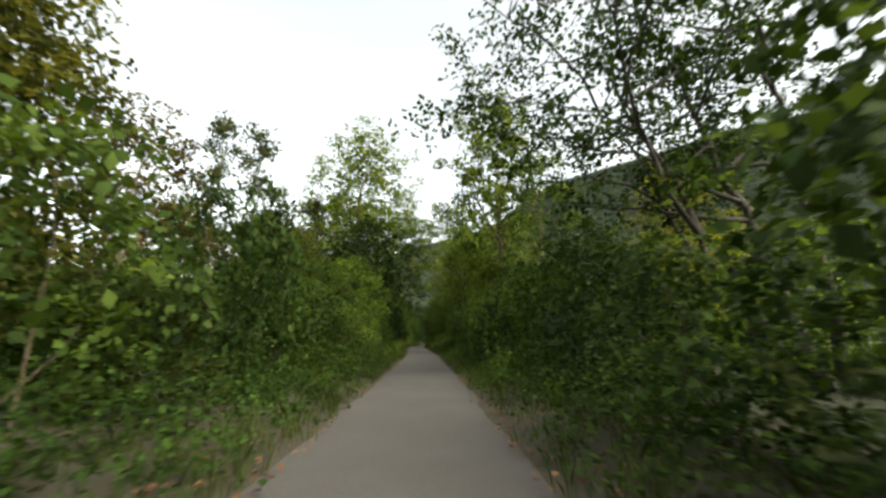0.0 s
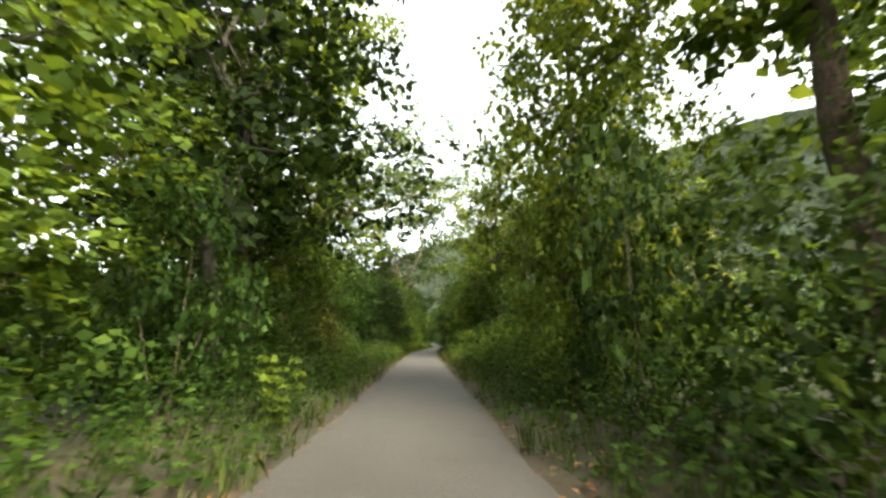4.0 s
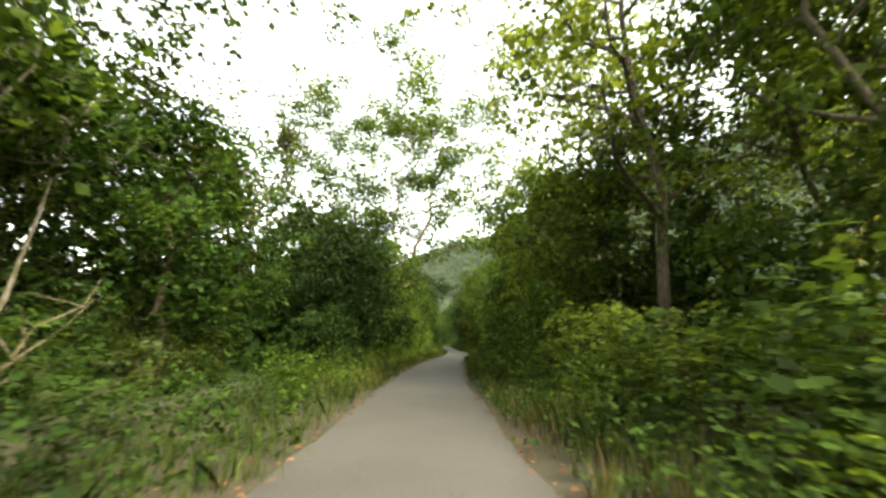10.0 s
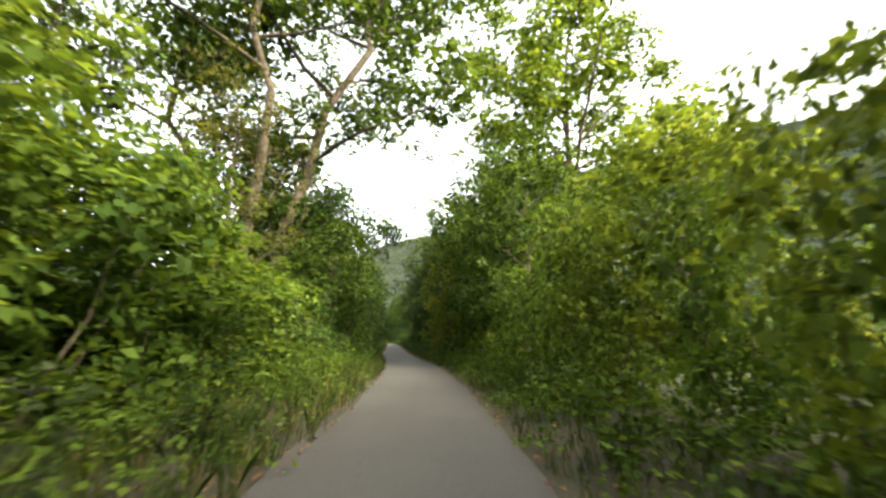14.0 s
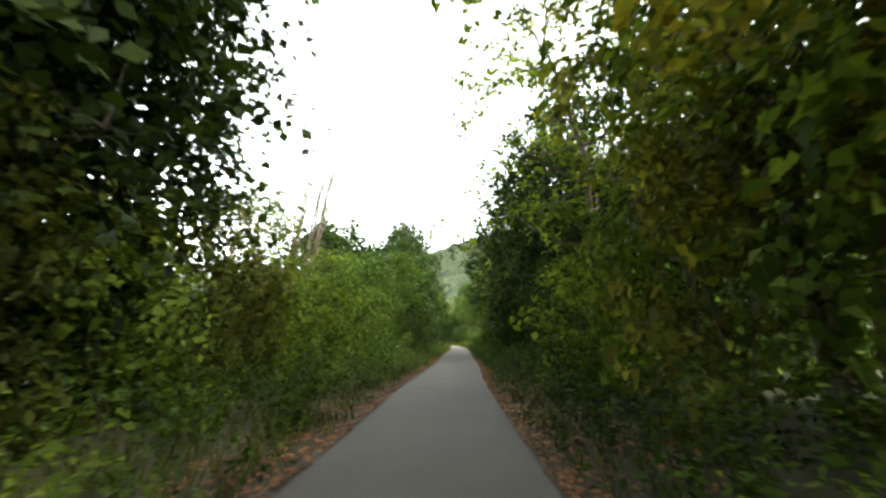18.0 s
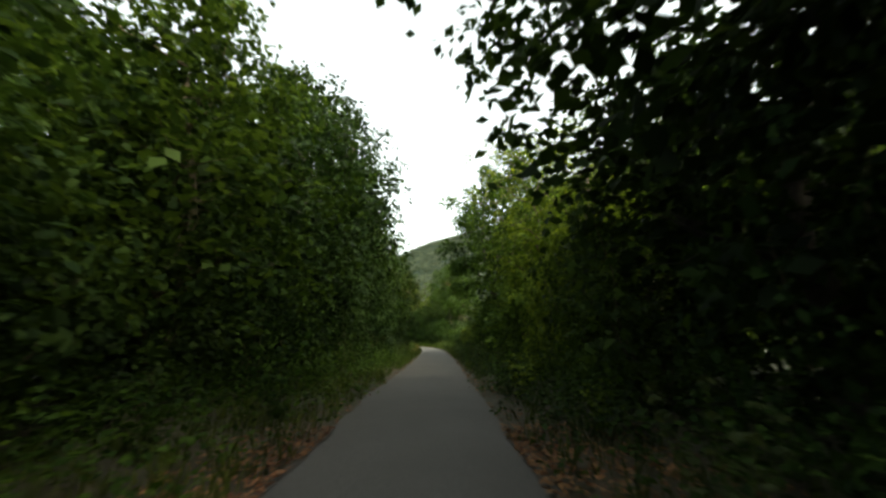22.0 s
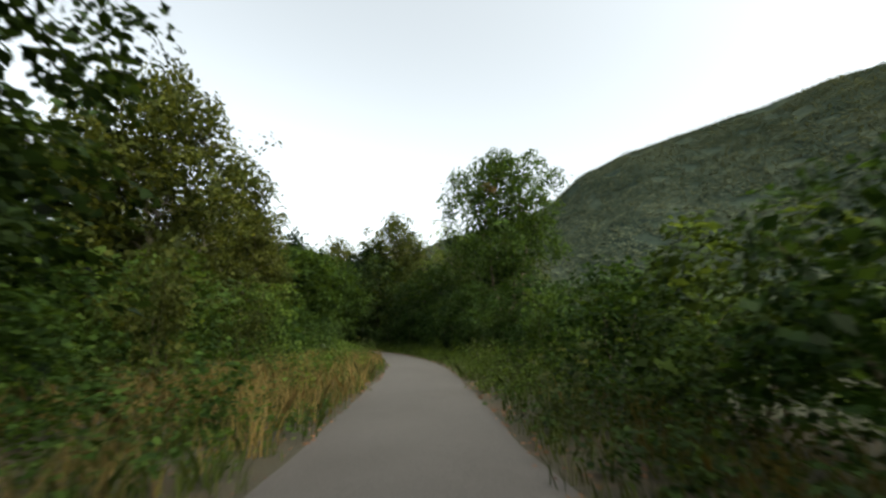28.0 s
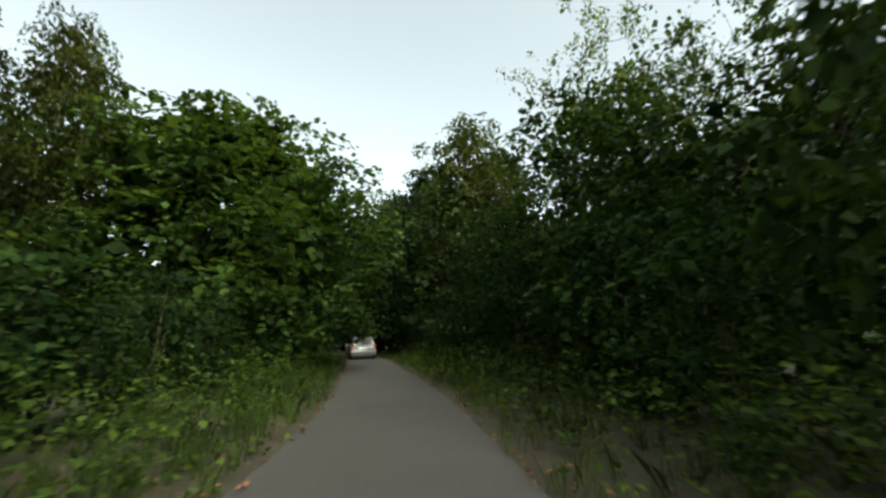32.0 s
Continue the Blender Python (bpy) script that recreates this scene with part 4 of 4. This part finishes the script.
# ------------------------------------------------------------------ undergrowth behind the bushes, grass, litter
def thicket(side, y0, y1, lat0, lat1, h, leaf, count, size, seed):
    """Tangled growth that fills a stretch beyond the bushes."""
    rng = np.random.default_rng(seed)
    n = int((y1 - y0) * (lat1 - lat0) / 2.4)
    clumps = []
    for _ in range(n):
        x, y = at(rng.uniform(y0, y1), side * rng.uniform(lat0, lat1))
        top = h * rng.uniform(0.55, 1.1)
        for z in np.arange(0.5, top, 1.5):
            clumps.append((x + rng.normal(0, 0.5), y + rng.normal(0, 0.5), z, rng.uniform(0.6, 1.25)))
    spots, way, sizes = clumped(clumps, count, size, rng)
    spots[:, 2] = np.abs(spots[:, 2])
    ob = new("undergrowth", leaves("undergrowth", spots, way, sizes, LEAF[leaf], rng))
    tagged(ob, "tangled green undergrowth behind the roadside bushes", "undergrowth", kind="stuff")


thicket(W, -18, 40, 6.5, 17, 4.5, "green", 15000, 0.36, 1)
thicket(W, 40, 47, 6.5, 17, 4.0, "green", 2000, 0.36, 2)
thicket(W, 47, 59, 13, 18, 4.2, "green", 2600, 0.3, 21)
thicket(W, 59, 112, 6.5, 17, 4.2, "green", 13000, 0.36, 22)
thicket(W, 112, 142, 6.5, 14, 3.6, "green", 7000, 0.36, 3)
thicket(W, 142, 190, 6.5, 17, 7.0, "dark", 15000, 0.36, 4)
thicket(W, 190, 228, 8.5, 18, 4.5, "green", 11000, 0.36, 5)
thicket(W, 228, 249, 5.5, 16, 6.0, "dark", 9000, 0.36, 11)
thicket(E, -18, 40, 6.2, 17, 5.0, "green", 15000, 0.36, 6)
thicket(E, 40, 104, 6.2, 17, 4.6, "green", 15000, 0.36, 7)
thicket(E, 104, 122, 6.2, 17, 5.6, "green", 5800, 0.36, 8)
thicket(E, 122, 168, 6.2, 17, 6.0, "deep", 13500, 0.36, 19)
thicket(E, 168, 206, 6.5, 20, 3.0, "green", 9000, 0.36, 9)
thicket(E, 206, 249, 6.0, 18, 5.5, "dark", 14000, 0.36, 10)

for i, (side, y0, y1, leaf) in enumerate(((W, -10, 60, "olive"), (W, 60, 140, "green"), (W, 140, 200, "deep"), (E, -10, 60, "green"), (E, 60, 120, "olive"), (E, 120, 175, "deep"), (E, 175, 235, "green"))):
    thicket(side, y0, y1, 18, 27, 3.6, leaf, 5200, 0.62, 12 + i)


def blades(name, label, side, y0, y1, near, far, count, tall, mat, seed):
    """Grass: bent tapering blades in tufts between two lateral places."""
    rng = np.random.default_rng(seed)
    tufts = count * 7 // 90
    s = np.interp(rng.uniform(y0, y1, tufts), CENTRE[:, 1], RUN)
    lat = near + (far - near) * rng.uniform(0, 1, tufts) ** 0.8
    cx, cy = np.interp(s, RUN, CENTRE[:, 0]), np.interp(s, RUN, CENTRE[:, 1])
    hx, hy = np.interp(s, RUN, HEAD[:, 0]), np.interp(s, RUN, HEAD[:, 1])
    foot = np.stack([cx + hy * lat * side, cy - hx * lat * side, 0.02 + 0 * cx], 1)
    foot = np.repeat(foot, 9, 0) + rng.normal(0, 0.06, (tufts * 9, 3)) * (1, 1, 0)
    n = len(foot)
    h = tall * np.repeat(rng.uniform(0.5, 1.15, tufts), 9) * rng.uniform(0.4, 1.0, n)
    lean = rng.normal(0, 0.3, (n, 2)) * h[:, None]
    a = rng.uniform(0, math.pi, n)
    w = np.stack([np.cos(a), np.sin(a), 0 * a], 1) * (0.003 + 0.006 * rng.uniform(0, 1, n))[:, None]
    mid = foot + np.stack([lean[:, 0] * 0.35, lean[:, 1] * 0.35, h * 0.6], 1)
    tip = foot + np.stack([lean[:, 0], lean[:, 1], h], 1)
    v = np.empty((n, 5, 3))
    v[:, 0], v[:, 1], v[:, 2], v[:, 3], v[:, 4] = foot - w, foot + w, mid + w * 0.8, tip, mid - w * 0.8
    ob = new(name, mesh_of(name, v.reshape(-1, 3), np.arange(5 * n).reshape(n, 5), mat))
    tagged(ob, label, "grass", kind="stuff")


GREEN_GRASS, DRY_GRASS = "tall green grass and weeds on the verge", "tall dry straw-coloured grass on the verge"
for i, (side, y0, y1, near, tall, count) in enumerate(((W, -16, 40, 1.25, 0.42, 18000), (W, 40, 80, 1.25, 0.5, 15000), (W, 80, 112, 1.25, 0.6, 13000), (W, 112, 150, 1.3, 0.4, 14000),
                                                     (W, 150, 188, 1.3, 0.45, 14000), (W, 188, 236, 1.35, 0.6, 15000),
                                                     (E, -16, 40, 1.3, 0.42, 17000), (E, 40, 80, 1.4, 0.62, 14000), (E, 80, 112, 1.3, 0.42, 11000), (E, 112, 150, 1.4, 0.36, 12000),
                                                     (E, 150, 188, 1.35, 0.42, 13000), (E, 188, 236, 1.35, 0.5, 16000))):
    blades("grass", GREEN_GRASS, side, y0, y1, near, 3.6, count, tall, GRASS, 20 + i)
for i, (side, y0, y1, near, far, tall, count) in enumerate(((W, 187, 207, 1.4, 6.0, 0.82, 20000), (W, 168, 187, 1.5, 3.4, 0.6, 4000), (E, 174, 190, 2.4, 4.0, 0.6, 3000),
                                                          (W, 60, 100, 1.4, 3.0, 0.45, 4000), (E, 40, 75, 1.5, 3.0, 0.55, 4000))):
    blades("dry_grass", DRY_GRASS, side, y0, y1, near, far, count, tall, STRAW, 40 + i)


def litter(side, y0, y1, near, far, count, seed):
    rng = np.random.default_rng(seed)
    spots = np.array([(*at(rng.uniform(y0, y1), side * (near + (far - near) * rng.uniform() ** 1.5)), rng.uniform(0.03, 0.09)) for _ in range(count)])
    ob = new("fallen_leaves", leaves("fallen_leaves", spots, np.tile((0.0, 0.0, 3.0), (count, 1)), rng.uniform(0.05, 0.11, count), LITTER, rng))
    tagged(ob, "brown and orange fallen leaves along the lane's edge", "fallen leaves", kind="stuff")


for i, (side, y0, y1, near, far, count) in enumerate(((E, 112, 140, 1.2, 3.2, 8500), (W, 112, 140, 1.15, 2.3, 5500), (W, -10, 112, 1.15, 2.3, 2800), (E, -10, 112, 1.2, 2.4, 2800),
                                                    (W, 140, 230, 1.2, 2.2, 1700), (E, 140, 230, 1.25, 2.4, 1900))):
    litter(side, y0, y1, near, far, count, 60 + i)


def cover(side, y0, y1, near, far, count, leaf, seed):
    """Low leafy plants that creep over the verge."""
    rng = np.random.default_rng(seed)
    n = count // 12
    s = np.interp(rng.uniform(y0, y1, n), CENTRE[:, 1], RUN)
    lat = near + (far - near) * rng.uniform(0, 1, n) ** 0.7
    cx, cy = np.interp(s, RUN, CENTRE[:, 0]), np.interp(s, RUN, CENTRE[:, 1])
    hx, hy = np.interp(s, RUN, HEAD[:, 0]), np.interp(s, RUN, HEAD[:, 1])
    tall = np.clip((lat - 1.25) * 0.62, 0.08, 1.1) * rng.uniform(0.4, 1.15, n)
    spots = np.repeat(np.stack([cx + hy * lat * side, cy - hx * lat * side, 0 * lat], 1), 12, 0) + rng.normal(0, 1, (n * 12, 3)) * (0.14, 0.14, 0.02)
    spots[:, 2] = np.abs(spots[:, 2]) + 0.03 + np.repeat(tall, 12) * rng.uniform(0.1, 1.0, n * 12)
    ob = new("ground_plants", leaves("ground_plants", spots, np.tile((0.0, 0.0, 0.8), (n * 12, 1)), rng.uniform(0.06, 0.13, n * 12), LEAF[leaf], rng))
    tagged(ob, "low leafy plants creeping over the verge", "ground plants", kind="stuff")


for i, (side, y0, y1, leaf) in enumerate(((W, -16, 60, "green"), (W, 60, 112, "fresh"), (W, 112, 190, "green"), (W, 190, 236, "green"), (E, -16, 60, "green"), (E, 60, 112, "fresh"), (E, 112, 190, "deep"), (E, 190, 236, "green"))):
    cover(side, y0, y1, 1.4, 4.2, int((y1 - y0) * 420), leaf, 80 + i)


# ------------------------------------------------------------------ weeds, flowers, patch, car
def make_weed(seed, leaf, text, tall=0.9, size=0.17):
    """A roadside weed: a few upright stems with broad leaves up them."""
    rng = np.random.default_rng(seed)
    weed = tagged(new("weed"), text, "weed", "weeds on the verge")
    spots, way = [], []
    for i in range(6):
        a = i * 1.05 + rng.uniform(0, 0.5)
        tip = (math.cos(a) * 0.3 * tall, math.sin(a) * 0.3 * tall, tall * rng.uniform(0.7, 1.1))
        stem = wander((0.05 * math.cos(a), 0.05 * math.sin(a), -0.03), tip, 5, 0.02, rng)
        v, q = tube(stem, [0.008, 0.007, 0.006, 0.005, 0.004, 0.003], 4)
        child("stem", mesh_of("stem", v, q, GRASS), weed)
        for k in range(1, 6):
            for _ in range(7):
                d = rng.normal(0, 1, 3) * (1, 1, 0.25)
                d /= np.linalg.norm(d)
                spots.append(np.array(stem[k]) + d * size * 0.5)
                way.append(d * 0.4 + (0, 0, 0.7))
    n = len(spots)
    child("foliage", leaves("foliage", np.array(spots), np.array(way), size * rng.uniform(0.6, 1.2, n), LEAF[leaf], rng), weed)
    return weed


WEEDS = [make_weed(200, "fresh", "light green broad-leaved weed on the verge", 0.9, 0.13), make_weed(201, "green", "green nettle-like weed on the verge", 1.1, 0.12), make_weed(202, "grey", "greyish tall weed on the verge", 1.3, 0.10)]
rng = np.random.default_rng(9)
for i in range(150):
    side = 1 if i % 2 else -1
    x, y = at(-6 + 1.5 * i + rng.uniform(-0.7, 0.7), side * rng.uniform(1.85, 2.9))
    k = rng.uniform(0.6, 1.15)
    set_at(WEEDS[rng.integers(3)], x, y, rng.uniform(0, 360), k, k)


def dead_brush(x, y, seed):
    """Bare dry branches that lean out of the undergrowth."""
    rng = np.random.default_rng(seed)
    brush = tagged(new("dead_branches"), "bare dry branches leaning out of the undergrowth", "branches", "dry brushwood")
    brush.matrix_basis = pose(x, y, 0)
    for i in range(7):
        a = rng.uniform(0, 6.28)
        foot = np.array((math.cos(a) * 0.5, math.sin(a) * 0.5, -0.05))
        tip = foot + (math.cos(a) * rng.uniform(0.6, 1.8), math.sin(a) * rng.uniform(0.6, 1.8), rng.uniform(0.7, 2.2))
        way = wander(foot, tip, 6, 0.07, rng)
        pieces = [tube(way, [0.028 - 0.0038 * k for k in range(7)], 5)]
        for k in (2, 3, 4, 5):
            p = np.array(way[k])
            pieces.append(tube(wander(p, p + rng.normal(0, 0.3, 3) + (0, 0, 0.2), 3, 0.03, rng), [0.011, 0.008, 0.006, 0.003], 4))
        child("branch", mesh_of("branch", *joined(pieces), BARK["pale"], True), brush)


for i, (x, y) in enumerate(((-10.2, 51.6), (-11.6, 51.0), (-9.7, 54.0), (-13.4, 154.8), (-10.6, 110.6))):
    dead_brush(x, y, 220 + i)

PETAL, t_, p_ = material("white_petals")
p_.inputs["Base Color"].default_value, p_.inputs["Roughness"].default_value = (0.42, 0.43, 0.37, 1), 0.7


def make_umbel(seed):
    """A tall stem with flat heads of small white flowers."""
    rng = np.random.default_rng(seed)
    plant = tagged(new("wild_flower"), "tall wild flower with flat white heads", "flower", "white wild flowers")
    for i in range(5):
        a = i * 1.3
        head = np.array((math.cos(a) * 0.22, math.sin(a) * 0.22, rng.uniform(0.8, 1.2)))
        v, q = tube(wander((0, 0, -0.03), head, 4, 0.015, rng), [0.008, 0.007, 0.005, 0.004, 0.003], 4)
        child("stem", mesh_of("stem", v, q, GRASS), plant)
        d = rng.normal(0, 0.045, (26, 3)) * (1, 1, 0.25)
        child("flower_head", leaves("flower_head", head + d, np.tile((0.0, 0.0, 2.0), (26, 1)), rng.uniform(0.025, 0.045, 26), PETAL, rng, 0.5), plant)
    return plant


UMBEL = make_umbel(210)
for y, lat in ((133.4, -3.6), (134.3, -3.9), (203.5, -4.4), (98.5, 2.9), (29.0, -3.5)):
    set_at(UMBEL, *at(y, lat), y * 50 % 360, 0.8, 0.8)


def road_patch(y, lat, long, wide):
    """A sunken dark mend in the asphalt, with a ragged edge."""
    x0, y0 = at(y, lat)
    verts = [(x0, y0, 0.041)]
    for k in range(18):
        a = 2 * math.pi * k / 18
        r = 1 + 0.22 * math.sin(3 * a + 1) + 0.1 * math.sin(7 * a)
        verts.append((x0 + math.cos(a) * wide * r / 2, y0 + math.sin(a) * long * r / 2, 0.0385))
    faces = [(0, 1 + k, 1 + (k + 1) % 18) for k in range(18)]
    tagged(new("road_patch", mesh_of("road_patch", verts, faces, TAR)), "dark mended patch in the asphalt lane", "road patch", kind="structure")


TAR = earth_material("dark_tar", (0.014, 0.013, 0.012), (0.022, 0.02, 0.018), (0.032, 0.03, 0.027))
road_patch(134.9, 0.05, 0.55, 0.8)
road_patch(134.2, -0.25, 0.3, 0.5)


# ------------------------------------------------------------------ the car ahead
def paint(name, colour, rough=0.3, metal=0.0, coat=0.0):
    m, t, p = material(name)
    dust = ramp(t, noisy(t, 3.0, 5.0), (0.35, tuple(0.82 * c for c in colour)), (0.7, colour))
    t.links.new(dust, p.inputs["Base Color"])
    p.inputs["Roughness"].default_value, p.inputs["Metallic"].default_value, p.inputs["Coat Weight"].default_value = rough, metal, coat
    return m


BODY, RUBBER, RIM = paint("silver_white_paint", (0.12, 0.13, 0.145), 0.42, 0.3, 0.4), paint("black_rubber", (0.016, 0.016, 0.017), 0.8), paint("alloy", (0.5, 0.5, 0.52), 0.35, 0.9)
PLASTIC, PANE, REDLENS, PLATE = paint("black_plastic", (0.02, 0.02, 0.022), 0.55), paint("dark_glass", (0.02, 0.024, 0.026), 0.06), paint("red_lens", (0.42, 0.02, 0.015), 0.2), paint("plate_white", (0.7, 0.7, 0.68), 0.5)


def loft(rings):
    """Quads between rings of equal length, capped at both ends."""
    n = len(rings[0])
    verts = [v for r in rings for v in r]
    faces = [(i * n + k, i * n + (k + 1) % n, (i + 1) * n + (k + 1) % n, (i + 1) * n + k) for i in range(len(rings) - 1) for k in range(n)]
    return verts, faces + [tuple(range(n))[::-1], tuple(range((len(rings) - 1) * n, len(rings) * n))]


def section(y, half, low, high, round_by=0.09):
    """A rounded box section across the car at y."""
    out = []
    for sx, sz, turn in ((1, 1, 0), (-1, 1, 90), (-1, -1, 180), (1, -1, 270)):
        r = min(round_by, (high - low) / 2.1)
        cx, cz = sx * (half - r), (high - r if sz > 0 else low + r)
        for k in range(4):
            a = radians(turn + 30 * k)
            out.append((cx + r * math.cos(a), y, cz + r * math.sin(a)))
    return out


def block(y0, y1, half, low, high, x=0.0, r=0.02):
    v, f = loft([section(y0, half * 0.96, low + r * 0.4, high - r * 0.4, r), section(y0 + 0.15 * (y1 - y0), half, low, high, r), section(y1, half, low, high, r)])
    return [(a + x, b, c) for a, b, c in v], f


def car(x, y, turn):
    thing = tagged(new("car"), "silver-white estate car standing on the lane ahead", "car")

    def part(name, geo, mat, parent=None, label="", smooth=True):
        return child(name, mesh_of(name, *geo, mat, smooth), parent or thing, label)

    part("body", loft([section(-2.12, 0.74, 0.42, 0.80), section(-2.02, 0.83, 0.32, 0.93), section(-1.6, 0.87, 0.26, 0.96), section(0.6, 0.88, 0.24, 0.95),
                       section(1.1, 0.86, 0.24, 0.92), section(1.8, 0.82, 0.28, 0.82), section(2.1, 0.70, 0.34, 0.66)]), BODY)
    part("cabin", loft([section(-1.98, 0.74, 0.90, 0.97, 0.03), section(-1.72, 0.66, 0.90, 1.40), section(-1.4, 0.66, 0.90, 1.47), section(-0.1, 0.67, 0.90, 1.49),
                        section(0.35, 0.66, 0.90, 1.44), section(1.15, 0.72, 0.86, 0.95, 0.03)]), BODY)
    part("rear_window", ([(-0.56, -1.995, 0.99), (0.56, -1.995, 0.99), (0.52, -1.765, 1.36), (-0.52, -1.765, 1.36), (-0.54, -1.97, 1.0), (0.54, -1.97, 1.0), (0.5, -1.75, 1.35), (-0.5, -1.75, 1.35)],
                         [(0, 1, 2, 3), (4, 7, 6, 5), (0, 4, 5, 1), (1, 5, 6, 2), (2, 6, 7, 3), (3, 7, 4, 0)]), PANE, smooth=False)
    for s in (-1, 1):
        for y0, y1 in ((-1.55, -0.85), (-0.8, 0.0), (0.05, 0.72)):
            part("side_window", ([(s * 0.735, y0, 0.98), (s * 0.735, y1, 0.98), (s * 0.685, min(y1, 0.4), 1.38), (s * 0.685, max(y0, -1.45), 1.38),
                                  (s * 0.66, y0, 0.98), (s * 0.66, y1, 0.98), (s * 0.62, min(y1, 0.4), 1.37), (s * 0.62, max(y0, -1.45), 1.37)],
                                 [(0, 1, 2, 3), (7, 6, 5, 4), (0, 4, 5, 1), (2, 6, 7, 3)]), PANE, smooth=False)
        lamp = part("tail_lamp", block(-2.10, -1.9, 0.09, 0.74, 0.98, s * 0.72), REDLENS)
        part("reflector", block(-2.13, -2.05, 0.07, 0.50, 0.55, s * 0.62, 0.01), REDLENS, lamp)
        part("headlamp", block(2.06, 1.85, 0.13, 0.56, 0.70, s * 0.6), RIM)
        part("door_mirror", block(0.62, 0.75, 0.10, 0.93, 1.07, s * 0.95, 0.03), BODY)
        for wy in (-1.3, 1.32):
            ring = lambda xo, r: [(s * xo, wy + r * math.cos(a * math.pi / 10), 0.335 + r * math.sin(a * math.pi / 10)) for a in range(20)]
            wheel = part("wheel", loft([ring(0.68, 0.24), ring(0.69, 0.31), ring(0.74, 0.325), ring(0.84, 0.325), ring(0.89, 0.30), ring(0.89, 0.215)]), RUBBER)
            part("rim", loft([ring(0.80, 0.2), ring(0.895, 0.21), ring(0.885, 0.17), ring(0.86, 0.05)]), RIM, wheel)
    part("rear_bumper", block(-2.2, -1.98, 0.84, 0.36, 0.62, 0, 0.06), BODY)
    part("bumper_skirt", block(-2.17, -1.98, 0.74, 0.24, 0.37, 0, 0.03), PLASTIC)
    part("number_plate", block(-2.16, -2.1, 0.26, 0.68, 0.79, 0, 0.008), PLATE)
    part("tailgate_trim", block(-2.14, -2.08, 0.42, 0.83, 0.86, 0, 0.01), PLASTIC)
    part("brake_lamp", block(-1.83, -1.7, 0.16, 1.39, 1.42, 0, 0.008), REDLENS)
    part("exhaust", block(-2.16, -1.9, 0.035, 0.22, 0.29, 0.5, 0.03), RIM)
    part("rear_wiper", block(-1.99, -1.96, 0.2, 1.005, 1.02, 0.1, 0.006), PLASTIC)
    for s in (-1, 1):
        part("roof_rail", block(-1.5, 0.2, 0.018, 1.475, 1.515, s * 0.58, 0.015), PLASTIC)
    thing.matrix_basis = pose(x, y, 0.03, 0, 0, turn)


car(-31.8, 233.9, 36)
